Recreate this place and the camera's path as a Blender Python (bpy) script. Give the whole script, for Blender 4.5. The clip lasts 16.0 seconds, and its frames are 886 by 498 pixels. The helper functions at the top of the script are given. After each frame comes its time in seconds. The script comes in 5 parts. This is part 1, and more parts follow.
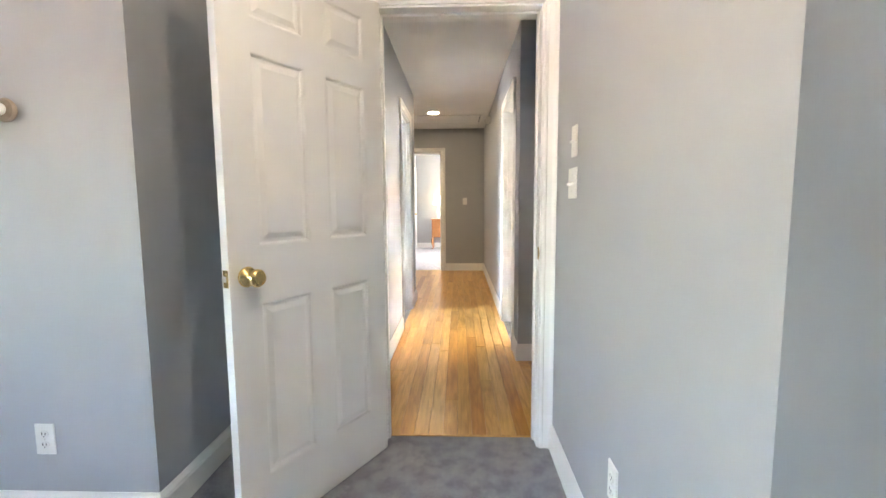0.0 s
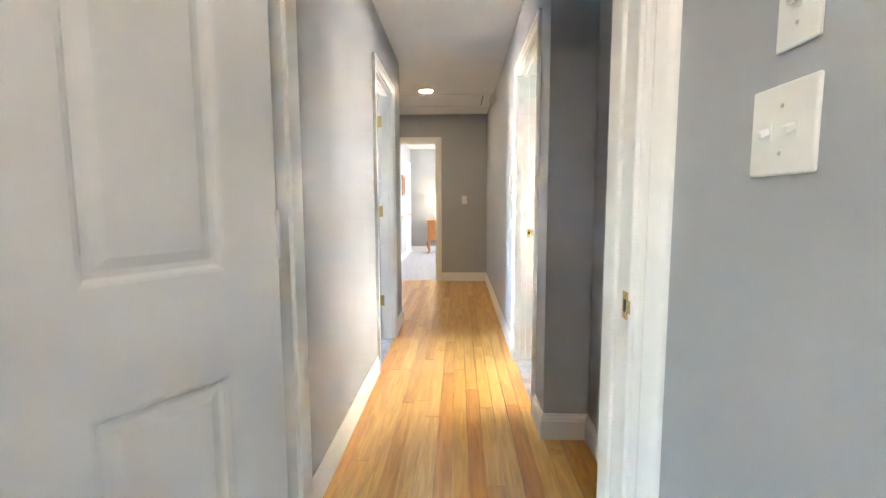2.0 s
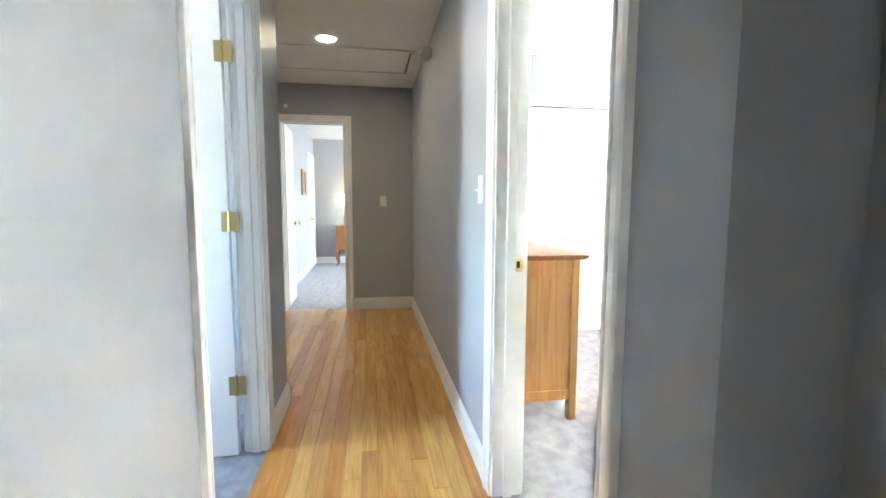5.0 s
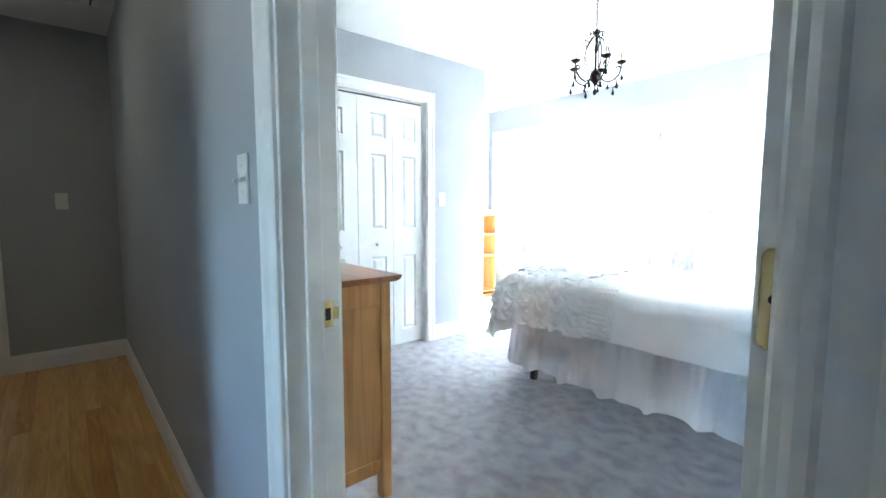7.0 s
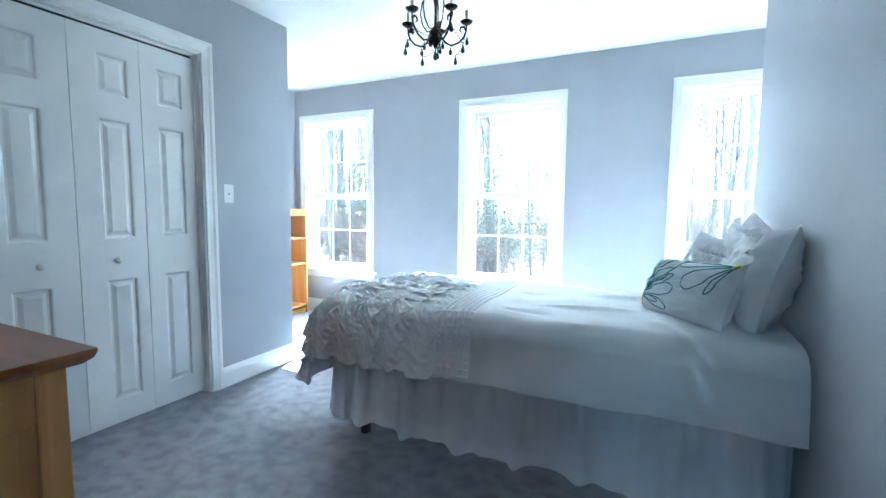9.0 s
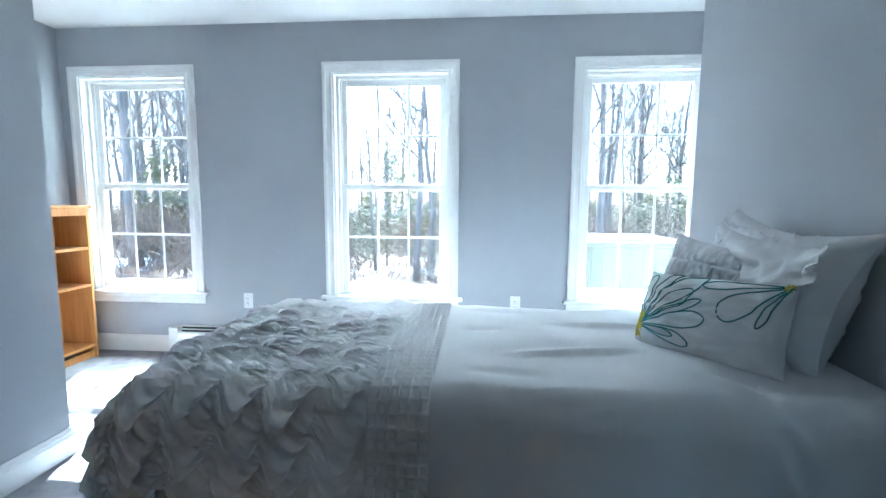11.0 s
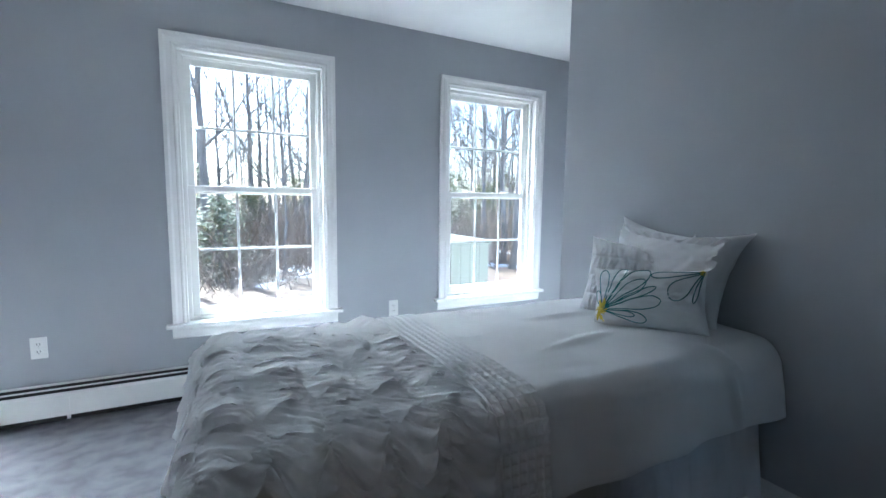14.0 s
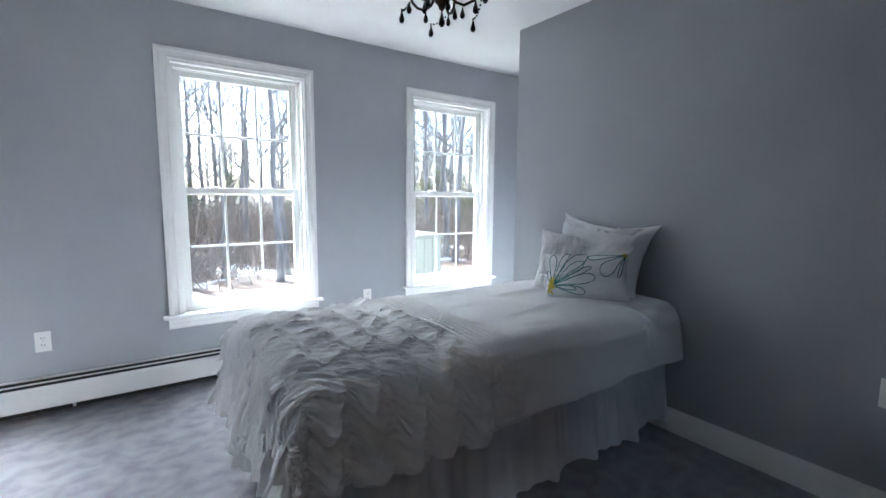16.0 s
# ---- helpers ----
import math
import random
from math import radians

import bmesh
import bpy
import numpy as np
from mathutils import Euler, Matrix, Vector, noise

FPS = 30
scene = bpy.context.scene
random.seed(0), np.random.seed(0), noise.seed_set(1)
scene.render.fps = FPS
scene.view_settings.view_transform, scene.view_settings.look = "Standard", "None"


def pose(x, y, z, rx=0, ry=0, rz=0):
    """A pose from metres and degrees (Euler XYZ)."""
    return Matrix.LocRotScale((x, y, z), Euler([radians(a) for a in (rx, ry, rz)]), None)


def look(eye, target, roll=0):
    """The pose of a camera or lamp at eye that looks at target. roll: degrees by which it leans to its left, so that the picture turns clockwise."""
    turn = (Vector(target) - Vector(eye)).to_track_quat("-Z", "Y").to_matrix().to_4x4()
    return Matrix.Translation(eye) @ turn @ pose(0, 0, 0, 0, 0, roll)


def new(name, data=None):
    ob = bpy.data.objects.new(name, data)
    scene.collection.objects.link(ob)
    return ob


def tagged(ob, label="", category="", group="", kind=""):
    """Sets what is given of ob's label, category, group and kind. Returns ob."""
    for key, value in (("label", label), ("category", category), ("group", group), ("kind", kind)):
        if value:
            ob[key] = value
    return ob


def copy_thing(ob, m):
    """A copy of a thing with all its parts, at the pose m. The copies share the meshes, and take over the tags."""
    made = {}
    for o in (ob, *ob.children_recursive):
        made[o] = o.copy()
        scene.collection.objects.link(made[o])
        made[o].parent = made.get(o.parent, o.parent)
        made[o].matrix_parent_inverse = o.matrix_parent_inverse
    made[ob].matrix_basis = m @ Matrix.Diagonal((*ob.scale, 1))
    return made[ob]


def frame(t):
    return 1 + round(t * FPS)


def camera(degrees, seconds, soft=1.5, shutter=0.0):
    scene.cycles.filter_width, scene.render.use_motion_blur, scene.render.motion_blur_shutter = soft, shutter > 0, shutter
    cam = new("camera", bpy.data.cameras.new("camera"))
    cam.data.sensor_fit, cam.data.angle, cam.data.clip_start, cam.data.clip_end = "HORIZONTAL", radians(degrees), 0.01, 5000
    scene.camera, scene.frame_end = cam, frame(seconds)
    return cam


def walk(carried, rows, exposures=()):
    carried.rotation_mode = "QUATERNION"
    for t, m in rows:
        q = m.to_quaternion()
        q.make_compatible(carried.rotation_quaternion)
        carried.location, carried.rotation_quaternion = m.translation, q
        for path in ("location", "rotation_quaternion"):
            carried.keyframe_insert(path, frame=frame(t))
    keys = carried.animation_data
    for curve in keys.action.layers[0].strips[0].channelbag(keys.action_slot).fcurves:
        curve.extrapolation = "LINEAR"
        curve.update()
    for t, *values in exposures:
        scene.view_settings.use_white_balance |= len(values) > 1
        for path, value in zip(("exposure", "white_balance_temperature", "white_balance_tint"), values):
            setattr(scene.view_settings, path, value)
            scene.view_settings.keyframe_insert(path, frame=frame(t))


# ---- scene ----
cam = camera(89.7, 16.0)
PATH = [
    (0, (0.261, 0.014, 1.169), (0.19, 2.002, 0.965), -0.4),
    (0.5, (0.255, 0.295, 1.152), (0.182, 2.283, 0.947), -0.4),
    (1, (0.27, 0.586, 1.155), (0.197, 2.574, 0.952), -0.3),
    (1.5, (0.28, 0.864, 1.159), (0.207, 2.852, 0.956), -0.3),
    (2, (0.281, 1.152, 1.149), (0.212, 3.141, 0.946), -0.2),
    (2.5, (0.313, 1.469, 1.145), (0.237, 3.458, 0.947), -0.3),
    (3, (0.309, 1.771, 1.14), (0.233, 3.76, 0.944), -0.3),
    (5.5, (0.227, 2.942, 1.166), (0.749, 4.863, 0.968), 0.2),
    (6, (0.231, 3.141, 1.166), (0.997, 4.978, 0.974), 0.2),
    (6.5, (0.271, 3.313, 1.166), (1.318, 5.007, 0.98), 0.3),
    (7, (0.367, 3.483, 1.165), (1.659, 4.999, 0.978), 0.1),
    (7.5, (0.475, 3.667, 1.161), (1.956, 4.997, 0.972), 0.7),
    (8, (0.591, 3.827, 1.159), (2.209, 4.987, 0.972), 0.8),
    (8.5, (0.746, 3.944, 1.152), (2.465, 4.95, 0.969), 0.7),
    (9, (0.93, 4.017, 1.153), (2.726, 4.878, 0.972), 0.6),
    (11.5, (1.738, 4.702, 1.189), (3.725, 4.664, 0.972), 0.3),
    (12, (1.856, 4.797, 1.198), (3.829, 4.551, 0.986), 0.3),
    (12.5, (1.917, 4.985, 1.207), (3.848, 4.508, 0.998), 0.5),
    (13, (1.886, 5.156, 1.207), (3.761, 4.494, 1.0), 0.6),
    (13.5, (1.816, 5.313, 1.219), (3.642, 4.527, 1.009), 0.6),
    (14, (1.772, 5.482, 1.221), (3.537, 4.567, 1.01), 0.8),
    (14.5, (1.722, 5.657, 1.23), (3.407, 4.602, 1.012), 0.7),
    (15, (1.641, 5.772, 1.231), (3.286, 4.655, 1.013), 0.6),
    (15.5, (1.557, 5.846, 1.236), (3.189, 4.712, 1.014), 0.5),
    (16, (1.498, 5.884, 1.251), (3.122, 4.74, 1.019), 0.5),
]
EXPOSURES = [(0, 7.7, 7500, 10), (2.0, 7.6, 7200, 9), (2.5, 7.6, 7000, 6), (3.0, 7.88, 6650, 0), (5.5, 6.9, 6200, 3), (6.0, 6.5, 6050, 4), (6.5, 6.2, 5700, 2), (7.0, 5.75, 5350, -2), (7.5, 5.3, 5050, -5), (8.0, 5.02, 4850, -6), (8.5, 4.65, 4750, -6), (9.0, 4.33, 4750, -6), (11.5, 3.27, 4950, -3), (12.5, 2.9, 4950, -1), (14.0, 2.9, 5150, 1), (16.0, 2.98, 5450, 4)]
SKY, SUN, START_W, CEIL_W, SIDE_W, FAR_W = 0.13, 4.0, 0.026, 0.11, 0.26, 0.9
walk(cam, [(t, look(eye, target, roll)) for t, eye, target, roll in PATH], EXPOSURES)

# ---- world, sun and large lights ----
SUN_TO = Vector((1.0, 0.38, 1.18)).normalized()   # towards the sun
world = bpy.data.worlds.new("sky")
scene.world = world
world.use_nodes = True
wn = world.node_tree.nodes
sky = wn.new("ShaderNodeTexSky")
sky.sky_type, sky.sun_disc = "NISHITA", False
sky.sun_elevation = math.asin(SUN_TO.z)
sky.sun_rotation = math.atan2(SUN_TO.x, SUN_TO.y)
sky.air_density, sky.dust_density = 1.0, 2.5
world.node_tree.links.new(sky.outputs[0], wn["Background"].inputs[0])
wn["Background"].inputs[1].default_value = SKY

sun = new("sun", bpy.data.lights.new("sun", "SUN"))
sun.data.energy, sun.data.angle, sun.data.color = SUN, radians(0.5), (1.0, 0.95, 0.88)
sun.matrix_world = Matrix.Translation((20, 8, 20)) @ (-SUN_TO).to_track_quat("-Z", "Y").to_matrix().to_4x4()


def area(name, at, aim, w, h, watts, colour):
    lamp = new(name, bpy.data.lights.new(name, "AREA"))
    lamp.data.shape, lamp.data.size, lamp.data.size_y = "RECTANGLE", w, h
    lamp.data.energy, lamp.data.color = watts, colour
    lamp.matrix_world = look(at, aim)
    return lamp


# ---- materials ----
def material(name, base, rough=0.5, metal=0.0, spec=0.5):
    m = bpy.data.materials.new(name)
    m.use_nodes = True
    b = m.node_tree.nodes["Principled BSDF"]
    b.inputs["Base Color"].default_value = (*base, 1)
    b.inputs["Roughness"].default_value = rough
    b.inputs["Metallic"].default_value = metal
    b.inputs["Specular IOR Level"].default_value = spec
    return m


def noise_of(m, scale, detail=4.0, stretch=None):
    nt = m.node_tree
    co = nt.nodes.new("ShaderNodeTexCoord")
    out = co.outputs["Object"]
    if stretch:
        mp = nt.nodes.new("ShaderNodeMapping")
        mp.inputs["Scale"].default_value = stretch
        nt.links.new(out, mp.inputs["Vector"])
        out = mp.outputs[0]
    n = nt.nodes.new("ShaderNodeTexNoise")
    n.inputs["Scale"].default_value, n.inputs["Detail"].default_value = scale, detail
    nt.links.new(out, n.inputs["Vector"])
    return n.outputs["Fac"]


def ramp(m, fac, *stops):
    r = m.node_tree.nodes.new("ShaderNodeValToRGB")
    while len(r.color_ramp.elements) < len(stops):
        r.color_ramp.elements.new(0.5)
    for e, (at, c) in zip(r.color_ramp.elements, stops):
        e.position, e.color = at, (*c, 1)
    m.node_tree.links.new(fac, r.inputs[0])
    return r.outputs[0]


def mixed(m, fac, a, b, mode="MIX"):
    x = m.node_tree.nodes.new("ShaderNodeMix")
    x.data_type, x.blend_type = "RGBA", mode
    for sock, v in ((x.inputs[0], fac), (x.inputs[6], a), (x.inputs[7], b)):
        if isinstance(v, (int, float)):
            sock.default_value = v
        elif isinstance(v, tuple):
            sock.default_value = (*v, 1)
        else:
            m.node_tree.links.new(v, sock)
    return x.outputs[2]


def bump(m, height, strength, distance):
    b = m.node_tree.nodes.new("ShaderNodeBump")
    b.inputs["Strength"].default_value, b.inputs["Distance"].default_value = strength, distance
    m.node_tree.links.new(height, b.inputs["Height"])
    m.node_tree.links.new(b.outputs[0], m.node_tree.nodes["Principled BSDF"].inputs["Normal"])


def feed(m, socket, out):
    m.node_tree.links.new(out, m.node_tree.nodes["Principled BSDF"].inputs[socket])


def paint(name, c, rough, grain=0.25, spread=0.03):
    m = material(name, c, rough)
    lo, hi = tuple(v * (1 - spread) for v in c), tuple(min(1, v * (1 + spread)) for v in c)
    feed(m, "Base Color", ramp(m, noise_of(m, 2.2, 3), (0.3, lo), (0.7, hi)))
    bump(m, noise_of(m, 260, 2), grain, 0.0006)
    return m


WALL = paint("wall_paint", (0.392, 0.406, 0.430), 0.55)
CEIL = paint("ceiling_paint", (0.80, 0.80, 0.79), 0.8, 0.4)
TRIM = paint("trim_paint", (0.82, 0.82, 0.80), 0.32, 0.08, 0.015)
DOOR = paint("door_paint", (0.80, 0.80, 0.78), 0.36, 0.15, 0.02)
PLASTIC = material("white_plastic", (0.78, 0.78, 0.75), 0.35)
DARK = material("dark_slot", (0.02, 0.02, 0.02), 0.6)
BRASS = material("polished_brass", (0.78, 0.58, 0.26), 0.22, 1.0)
feed(BRASS, "Roughness", ramp(BRASS, noise_of(BRASS, 60), (0.3, (0.14,) * 3), (0.8, (0.32,) * 3)))
AGED = material("aged_brass", (0.40, 0.31, 0.14), 0.38, 1.0)
STEEL = material("brushed_steel", (0.62, 0.61, 0.58), 0.3, 1.0)
HEATER = paint("heater_enamel", (0.78, 0.78, 0.76), 0.3, 0.05, 0.02)

CARPET = material("carpet", (0.31, 0.315, 0.355), 0.95, 0, 0.1)
_big = ramp(CARPET, noise_of(CARPET, 14.0, 8, (1.0, 0.8, 1.0)), (0.36, (0.265, 0.265, 0.298)), (0.50, (0.345, 0.343, 0.375)), (0.64, (0.405, 0.403, 0.43)))
_fine = ramp(CARPET, noise_of(CARPET, 330, 2), (0.25, (0.6,) * 3), (0.75, (1.15,) * 3))
feed(CARPET, "Base Color", mixed(CARPET, 1.0, _big, _fine, "MULTIPLY"))
bump(CARPET, noise_of(CARPET, 330, 3), 0.9, 0.006)
CARPET.node_tree.nodes["Principled BSDF"].inputs["Sheen Weight"].default_value = 0.25

OAK = material("oak_floor", (0.5, 0.28, 0.1), 0.28)
_nt = OAK.node_tree
_info = _nt.nodes.new("ShaderNodeObjectInfo")
_tone = ramp(OAK, _info.outputs["Random"], (0.0, (0.62, 0.28, 0.062)), (0.3, (0.71, 0.385, 0.105)), (0.8, (0.79, 0.485, 0.165)), (1.0, (0.52, 0.20, 0.045)))
_co = _nt.nodes.new("ShaderNodeTexCoord")
_add = _nt.nodes.new("ShaderNodeVectorMath")
_add.operation = "MULTIPLY_ADD"
_add.inputs[1].default_value = (1, 1, 1)
_sep = _nt.nodes.new("ShaderNodeCombineXYZ")
_mul = _nt.nodes.new("ShaderNodeMath")
_mul.operation = "MULTIPLY"
_mul.inputs[1].default_value = 37.0
_nt.links.new(_info.outputs["Random"], _mul.inputs[0])
_nt.links.new(_mul.outputs[0], _sep.inputs[0])
_nt.links.new(_mul.outputs[0], _sep.inputs[1])
_nt.links.new(_co.outputs["Object"], _add.inputs[0])
_nt.links.new(_sep.outputs[0], _add.inputs[2])


def grain_of(m, vec, sx, sy, scale, distortion=0.6):
    mp = m.node_tree.nodes.new("ShaderNodeMapping")
    mp.inputs["Scale"].default_value = (sx, sy, sx)
    m.node_tree.links.new(vec, mp.inputs["Vector"])
    n = m.node_tree.nodes.new("ShaderNodeTexNoise")
    n.inputs["Scale"].default_value, n.inputs["Detail"].default_value, n.inputs["Distortion"].default_value = scale, 5, distortion
    m.node_tree.links.new(mp.outputs[0], n.inputs["Vector"])
    return n.outputs["Fac"]


_g = grain_of(OAK, _add.outputs[0], 1.0, 0.045, 75, 0.8)
_g2 = grain_of(OAK, _add.outputs[0], 1.0, 0.12, 16, 1.4)
_c1 = mixed(OAK, 1.0, _tone, ramp(OAK, _g, (0.34, (0.86, 0.80, 0.70)), (0.6, (1.03,) * 3)), "MULTIPLY")
feed(OAK, "Base Color", mixed(OAK, 0.8, _c1, ramp(OAK, _g2, (0.35, (0.80, 0.72, 0.62)), (0.62, (1.04,) * 3)), "MULTIPLY"))
bump(OAK, _g, 0.12, 0.001)


def wood(name, a, b, rough, along=2):
    m = material(name, a, rough)
    co = m.node_tree.nodes.new("ShaderNodeTexCoord").outputs["Object"]
    mp = m.node_tree.nodes.new("ShaderNodeMapping")
    s = [1.0, 1.0, 1.0]
    s[along] = 0.06
    mp.inputs["Scale"].default_value = s
    m.node_tree.links.new(co, mp.inputs["Vector"])
    n = m.node_tree.nodes.new("ShaderNodeTexNoise")
    n.inputs["Scale"].default_value, n.inputs["Detail"].default_value, n.inputs["Distortion"].default_value = 26, 6, 1.2
    m.node_tree.links.new(mp.outputs[0], n.inputs["Vector"])
    feed(m, "Base Color", ramp(m, n.outputs["Fac"], (0.3, b), (0.65, a)))
    bump(m, n.outputs["Fac"], 0.1, 0.001)
    return m


MAPLE = wood("honey_maple", (0.52, 0.265, 0.088), (0.40, 0.175, 0.05), 0.38, 2)
MAPLE_TOP = wood("honey_maple_top", (0.36, 0.135, 0.042), (0.26, 0.085, 0.026), 0.28, 1)
PINE = wood("golden_pine", (0.66, 0.34, 0.11), (0.52, 0.235, 0.065), 0.45, 2)
ANTIQUE = wood("antique_walnut", (0.36, 0.15, 0.05), (0.24, 0.09, 0.03), 0.35, 2)

GLASS = material("window_glass", (1, 1, 1), 0.0)
GLASS.node_tree.nodes["Principled BSDF"].inputs["Transmission Weight"].default_value = 1.0
GLASS.node_tree.nodes["Principled BSDF"].inputs["IOR"].default_value = 1.45


# ---- building helpers ----
def part(name, bm, mat, parent=None, label="", smooth=False):
    me = bpy.data.meshes.new(name)
    if smooth:
        for f in bm.faces:
            f.smooth = True
    bm.normal_update()
    bm.to_mesh(me)
    bm.free()
    me.materials.append(mat)
    ob = new(name, me)
    if parent:
        ob.parent = parent
    if label:
        ob["label"] = label
    return ob


def structure(name, bm, mat, label="", smooth=False):
    return tagged(part(name, bm, mat, None, label, smooth), kind="structure")


def thing(name, label, category, at=None, group="", kind=""):
    ob = new(name)
    ob.empty_display_size = 0.1
    if at is not None:
        ob.matrix_world = at
    return tagged(ob, label, category, group, kind)


def box(bm, x0, x1, y0, y1, z0, z1, r=0.0, seg=1):
    """An upright block; r rounds its edges."""
    tmp = bmesh.new() if r else bm
    v = [tmp.verts.new((x, y, z)) for x in (x0, x1) for y in (y0, y1) for z in (z0, z1)]
    for q in ((0, 1, 3, 2), (4, 6, 7, 5), (0, 4, 5, 1), (2, 3, 7, 6), (0, 2, 6, 4), (1, 5, 7, 3)):
        tmp.faces.new([v[i] for i in q])
    if r:
        bmesh.ops.bevel(tmp, geom=tmp.edges[:], offset=r, segments=seg, affect="EDGES", profile=0.5)
        merge(bm, tmp)
    return bm


def merge(bm, other, m=None):
    me = bpy.data.meshes.new("tmp")
    other.to_mesh(me)
    other.free()
    if m is not None:
        me.transform(m)
    bm.from_mesh(me)
    bpy.data.meshes.remove(me)
    return bm


def block(x0, x1, y0, y1, z0, z1, r=0.0, seg=1):
    return box(bmesh.new(), x0, x1, y0, y1, z0, z1, r, seg)


def lathe(profile, steps=20):
    """A body of revolution about z from (radius, height) pairs."""
    bm = bmesh.new()
    rings = []
    for rad, h in profile:
        rings.append([bm.verts.new((max(rad, 1e-5) * math.cos(2 * math.pi * k / steps), max(rad, 1e-5) * math.sin(2 * math.pi * k / steps), h)) for k in range(steps)])
    for a, b in zip(rings, rings[1:]):
        for k in range(steps):
            bm.faces.new((a[k], a[(k + 1) % steps], b[(k + 1) % steps], b[k]))
    bm.faces.new(rings[0][::-1])
    bm.faces.new(rings[-1])
    return bm


def tube(bm, pts, radii, sides=6, closed=False):
    """A round bar along points; radii is one number or one a point."""
    pts = [Vector(p) for p in pts]
    if isinstance(radii, (int, float)):
        radii = [radii] * len(pts)
    rings = []
    side = None
    for i, p in enumerate(pts):
        d = (pts[min(i + 1, len(pts) - 1)] - pts[max(i - 1, 0)]).normalized()
        if side is None:
            side = d.orthogonal().normalized()
        side = (side - d * side.dot(d))
        side = side.normalized() if side.length > 1e-6 else d.orthogonal().normalized()
        up = d.cross(side)
        rings.append([bm.verts.new(p + radii[i] * (math.cos(2 * math.pi * k / sides) * side + math.sin(2 * math.pi * k / sides) * up)) for k in range(sides)])
    for a, b in zip(rings, rings[1:]):
        for k in range(sides):
            bm.faces.new((a[k], a[(k + 1) % sides], b[(k + 1) % sides], b[k]))
    if len(rings[0]) > 2:
        bm.faces.new(rings[0][::-1])
        bm.faces.new(rings[-1])
    return bm


def sweep(path, profile, place, closed=False):
    """A moulding mitred round a flat path. path: (a, z); profile: (out, proud), out to the path's right; place(a, z, proud) gives the world."""
    bm = bmesh.new()
    n = len(path)
    rows = []
    for i, p in enumerate(path):
        p = Vector(p)
        before = Vector(path[i - 1]) if (i or closed) else None
        after = Vector(path[(i + 1) % n]) if (i < n - 1 or closed) else None
        d0 = (p - before).normalized() if before is not None else (after - p).normalized()
        d1 = (after - p).normalized() if after is not None else d0
        n0, n1 = Vector((d0.y, -d0.x)), Vector((d1.y, -d1.x))
        m = (n0 + n1)
        m = m / max(1e-6, m.length_squared) * 2
        rows.append([bm.verts.new(place(*(p + m * o), h)) for o, h in profile])
    k = len(profile)
    pairs = list(zip(rows, rows[1:])) + ([(rows[-1], rows[0])] if closed else [])
    for a, b in pairs:
        for j in range(k):
            bm.faces.new((a[j], a[(j + 1) % k], b[(j + 1) % k], b[j]))
    if not closed:
        bm.faces.new(rows[0][::-1])
        bm.faces.new(rows[-1])
    bmesh.ops.recalc_face_normals(bm, faces=bm.faces)
    return bm


CASING = ((0, 0), (0, 0.010), (0.006, 0.013), (0.014, 0.013), (0.018, 0.010), (0.040, 0.013), (0.052, 0.019), (0.070, 0.019), (0.070, 0))
BASE = ((0, 0), (0.014, 0), (0.014, 0.092), (0.011, 0.100), (0.011, 0.106), (0.006, 0.118), (0.004, 0.128), (0, 0.128))


def baseboard(*pts):
    """A skirting board along points (x, y); the room lies to the path's left."""
    bm = bmesh.new()
    n = len(pts)
    rows = []
    for i, p in enumerate(pts):
        p = Vector(p)
        d0 = (p - Vector(pts[i - 1])).normalized() if i else (Vector(pts[1]) - p).normalized()
        d1 = (Vector(pts[i + 1]) - p).normalized() if i < n - 1 else d0
        m = Vector((-d0.y, d0.x)) + Vector((-d1.y, d1.x))
        m = m / max(1e-6, m.length_squared) * 2
        rows.append([bm.verts.new((p.x + m.x * o, p.y + m.y * o, h)) for o, h in BASE])
    for a, b in zip(rows, rows[1:]):
        for j in range(len(BASE)):
            bm.faces.new((a[j], a[(j + 1) % len(BASE)], b[(j + 1) % len(BASE)], b[j]))
    bm.faces.new(rows[0][::-1])
    bm.faces.new(rows[-1])
    bmesh.ops.recalc_face_normals(bm, faces=bm.faces)
    return structure("baseboard", bm, TRIM, "white painted moulded wooden baseboard")


H = 2.425      # ceiling
DH = 2.04    # door openings


def wall(name, axis, c0, c1, a0, a1, holes=(), z1=H, mat=None):
    """A wall of thickness c0..c1 running a0..a1 along x or y, with openings (a, a, z, z)."""
    bm = bmesh.new()
    cuts = sorted({a0, a1, *(h[0] for h in holes), *(h[1] for h in holes)})
    for lo, hi in zip(cuts, cuts[1:]):
        zs = [(0.0, z1)]
        for h in holes:
            if h[0] <= lo + 1e-6 and h[1] >= hi - 1e-6:
                zs = [(0.0, h[2]), (h[3], z1)]
        for za, zb in zs:
            if zb - za > 1e-4:
                box(bm, *((lo, hi, c0, c1) if axis == "x" else (c0, c1, lo, hi)), za, zb)
    bmesh.ops.remove_doubles(bm, verts=bm.verts, dist=1e-5)
    return structure(name, bm, mat or WALL, "grey-blue painted plaster wall")


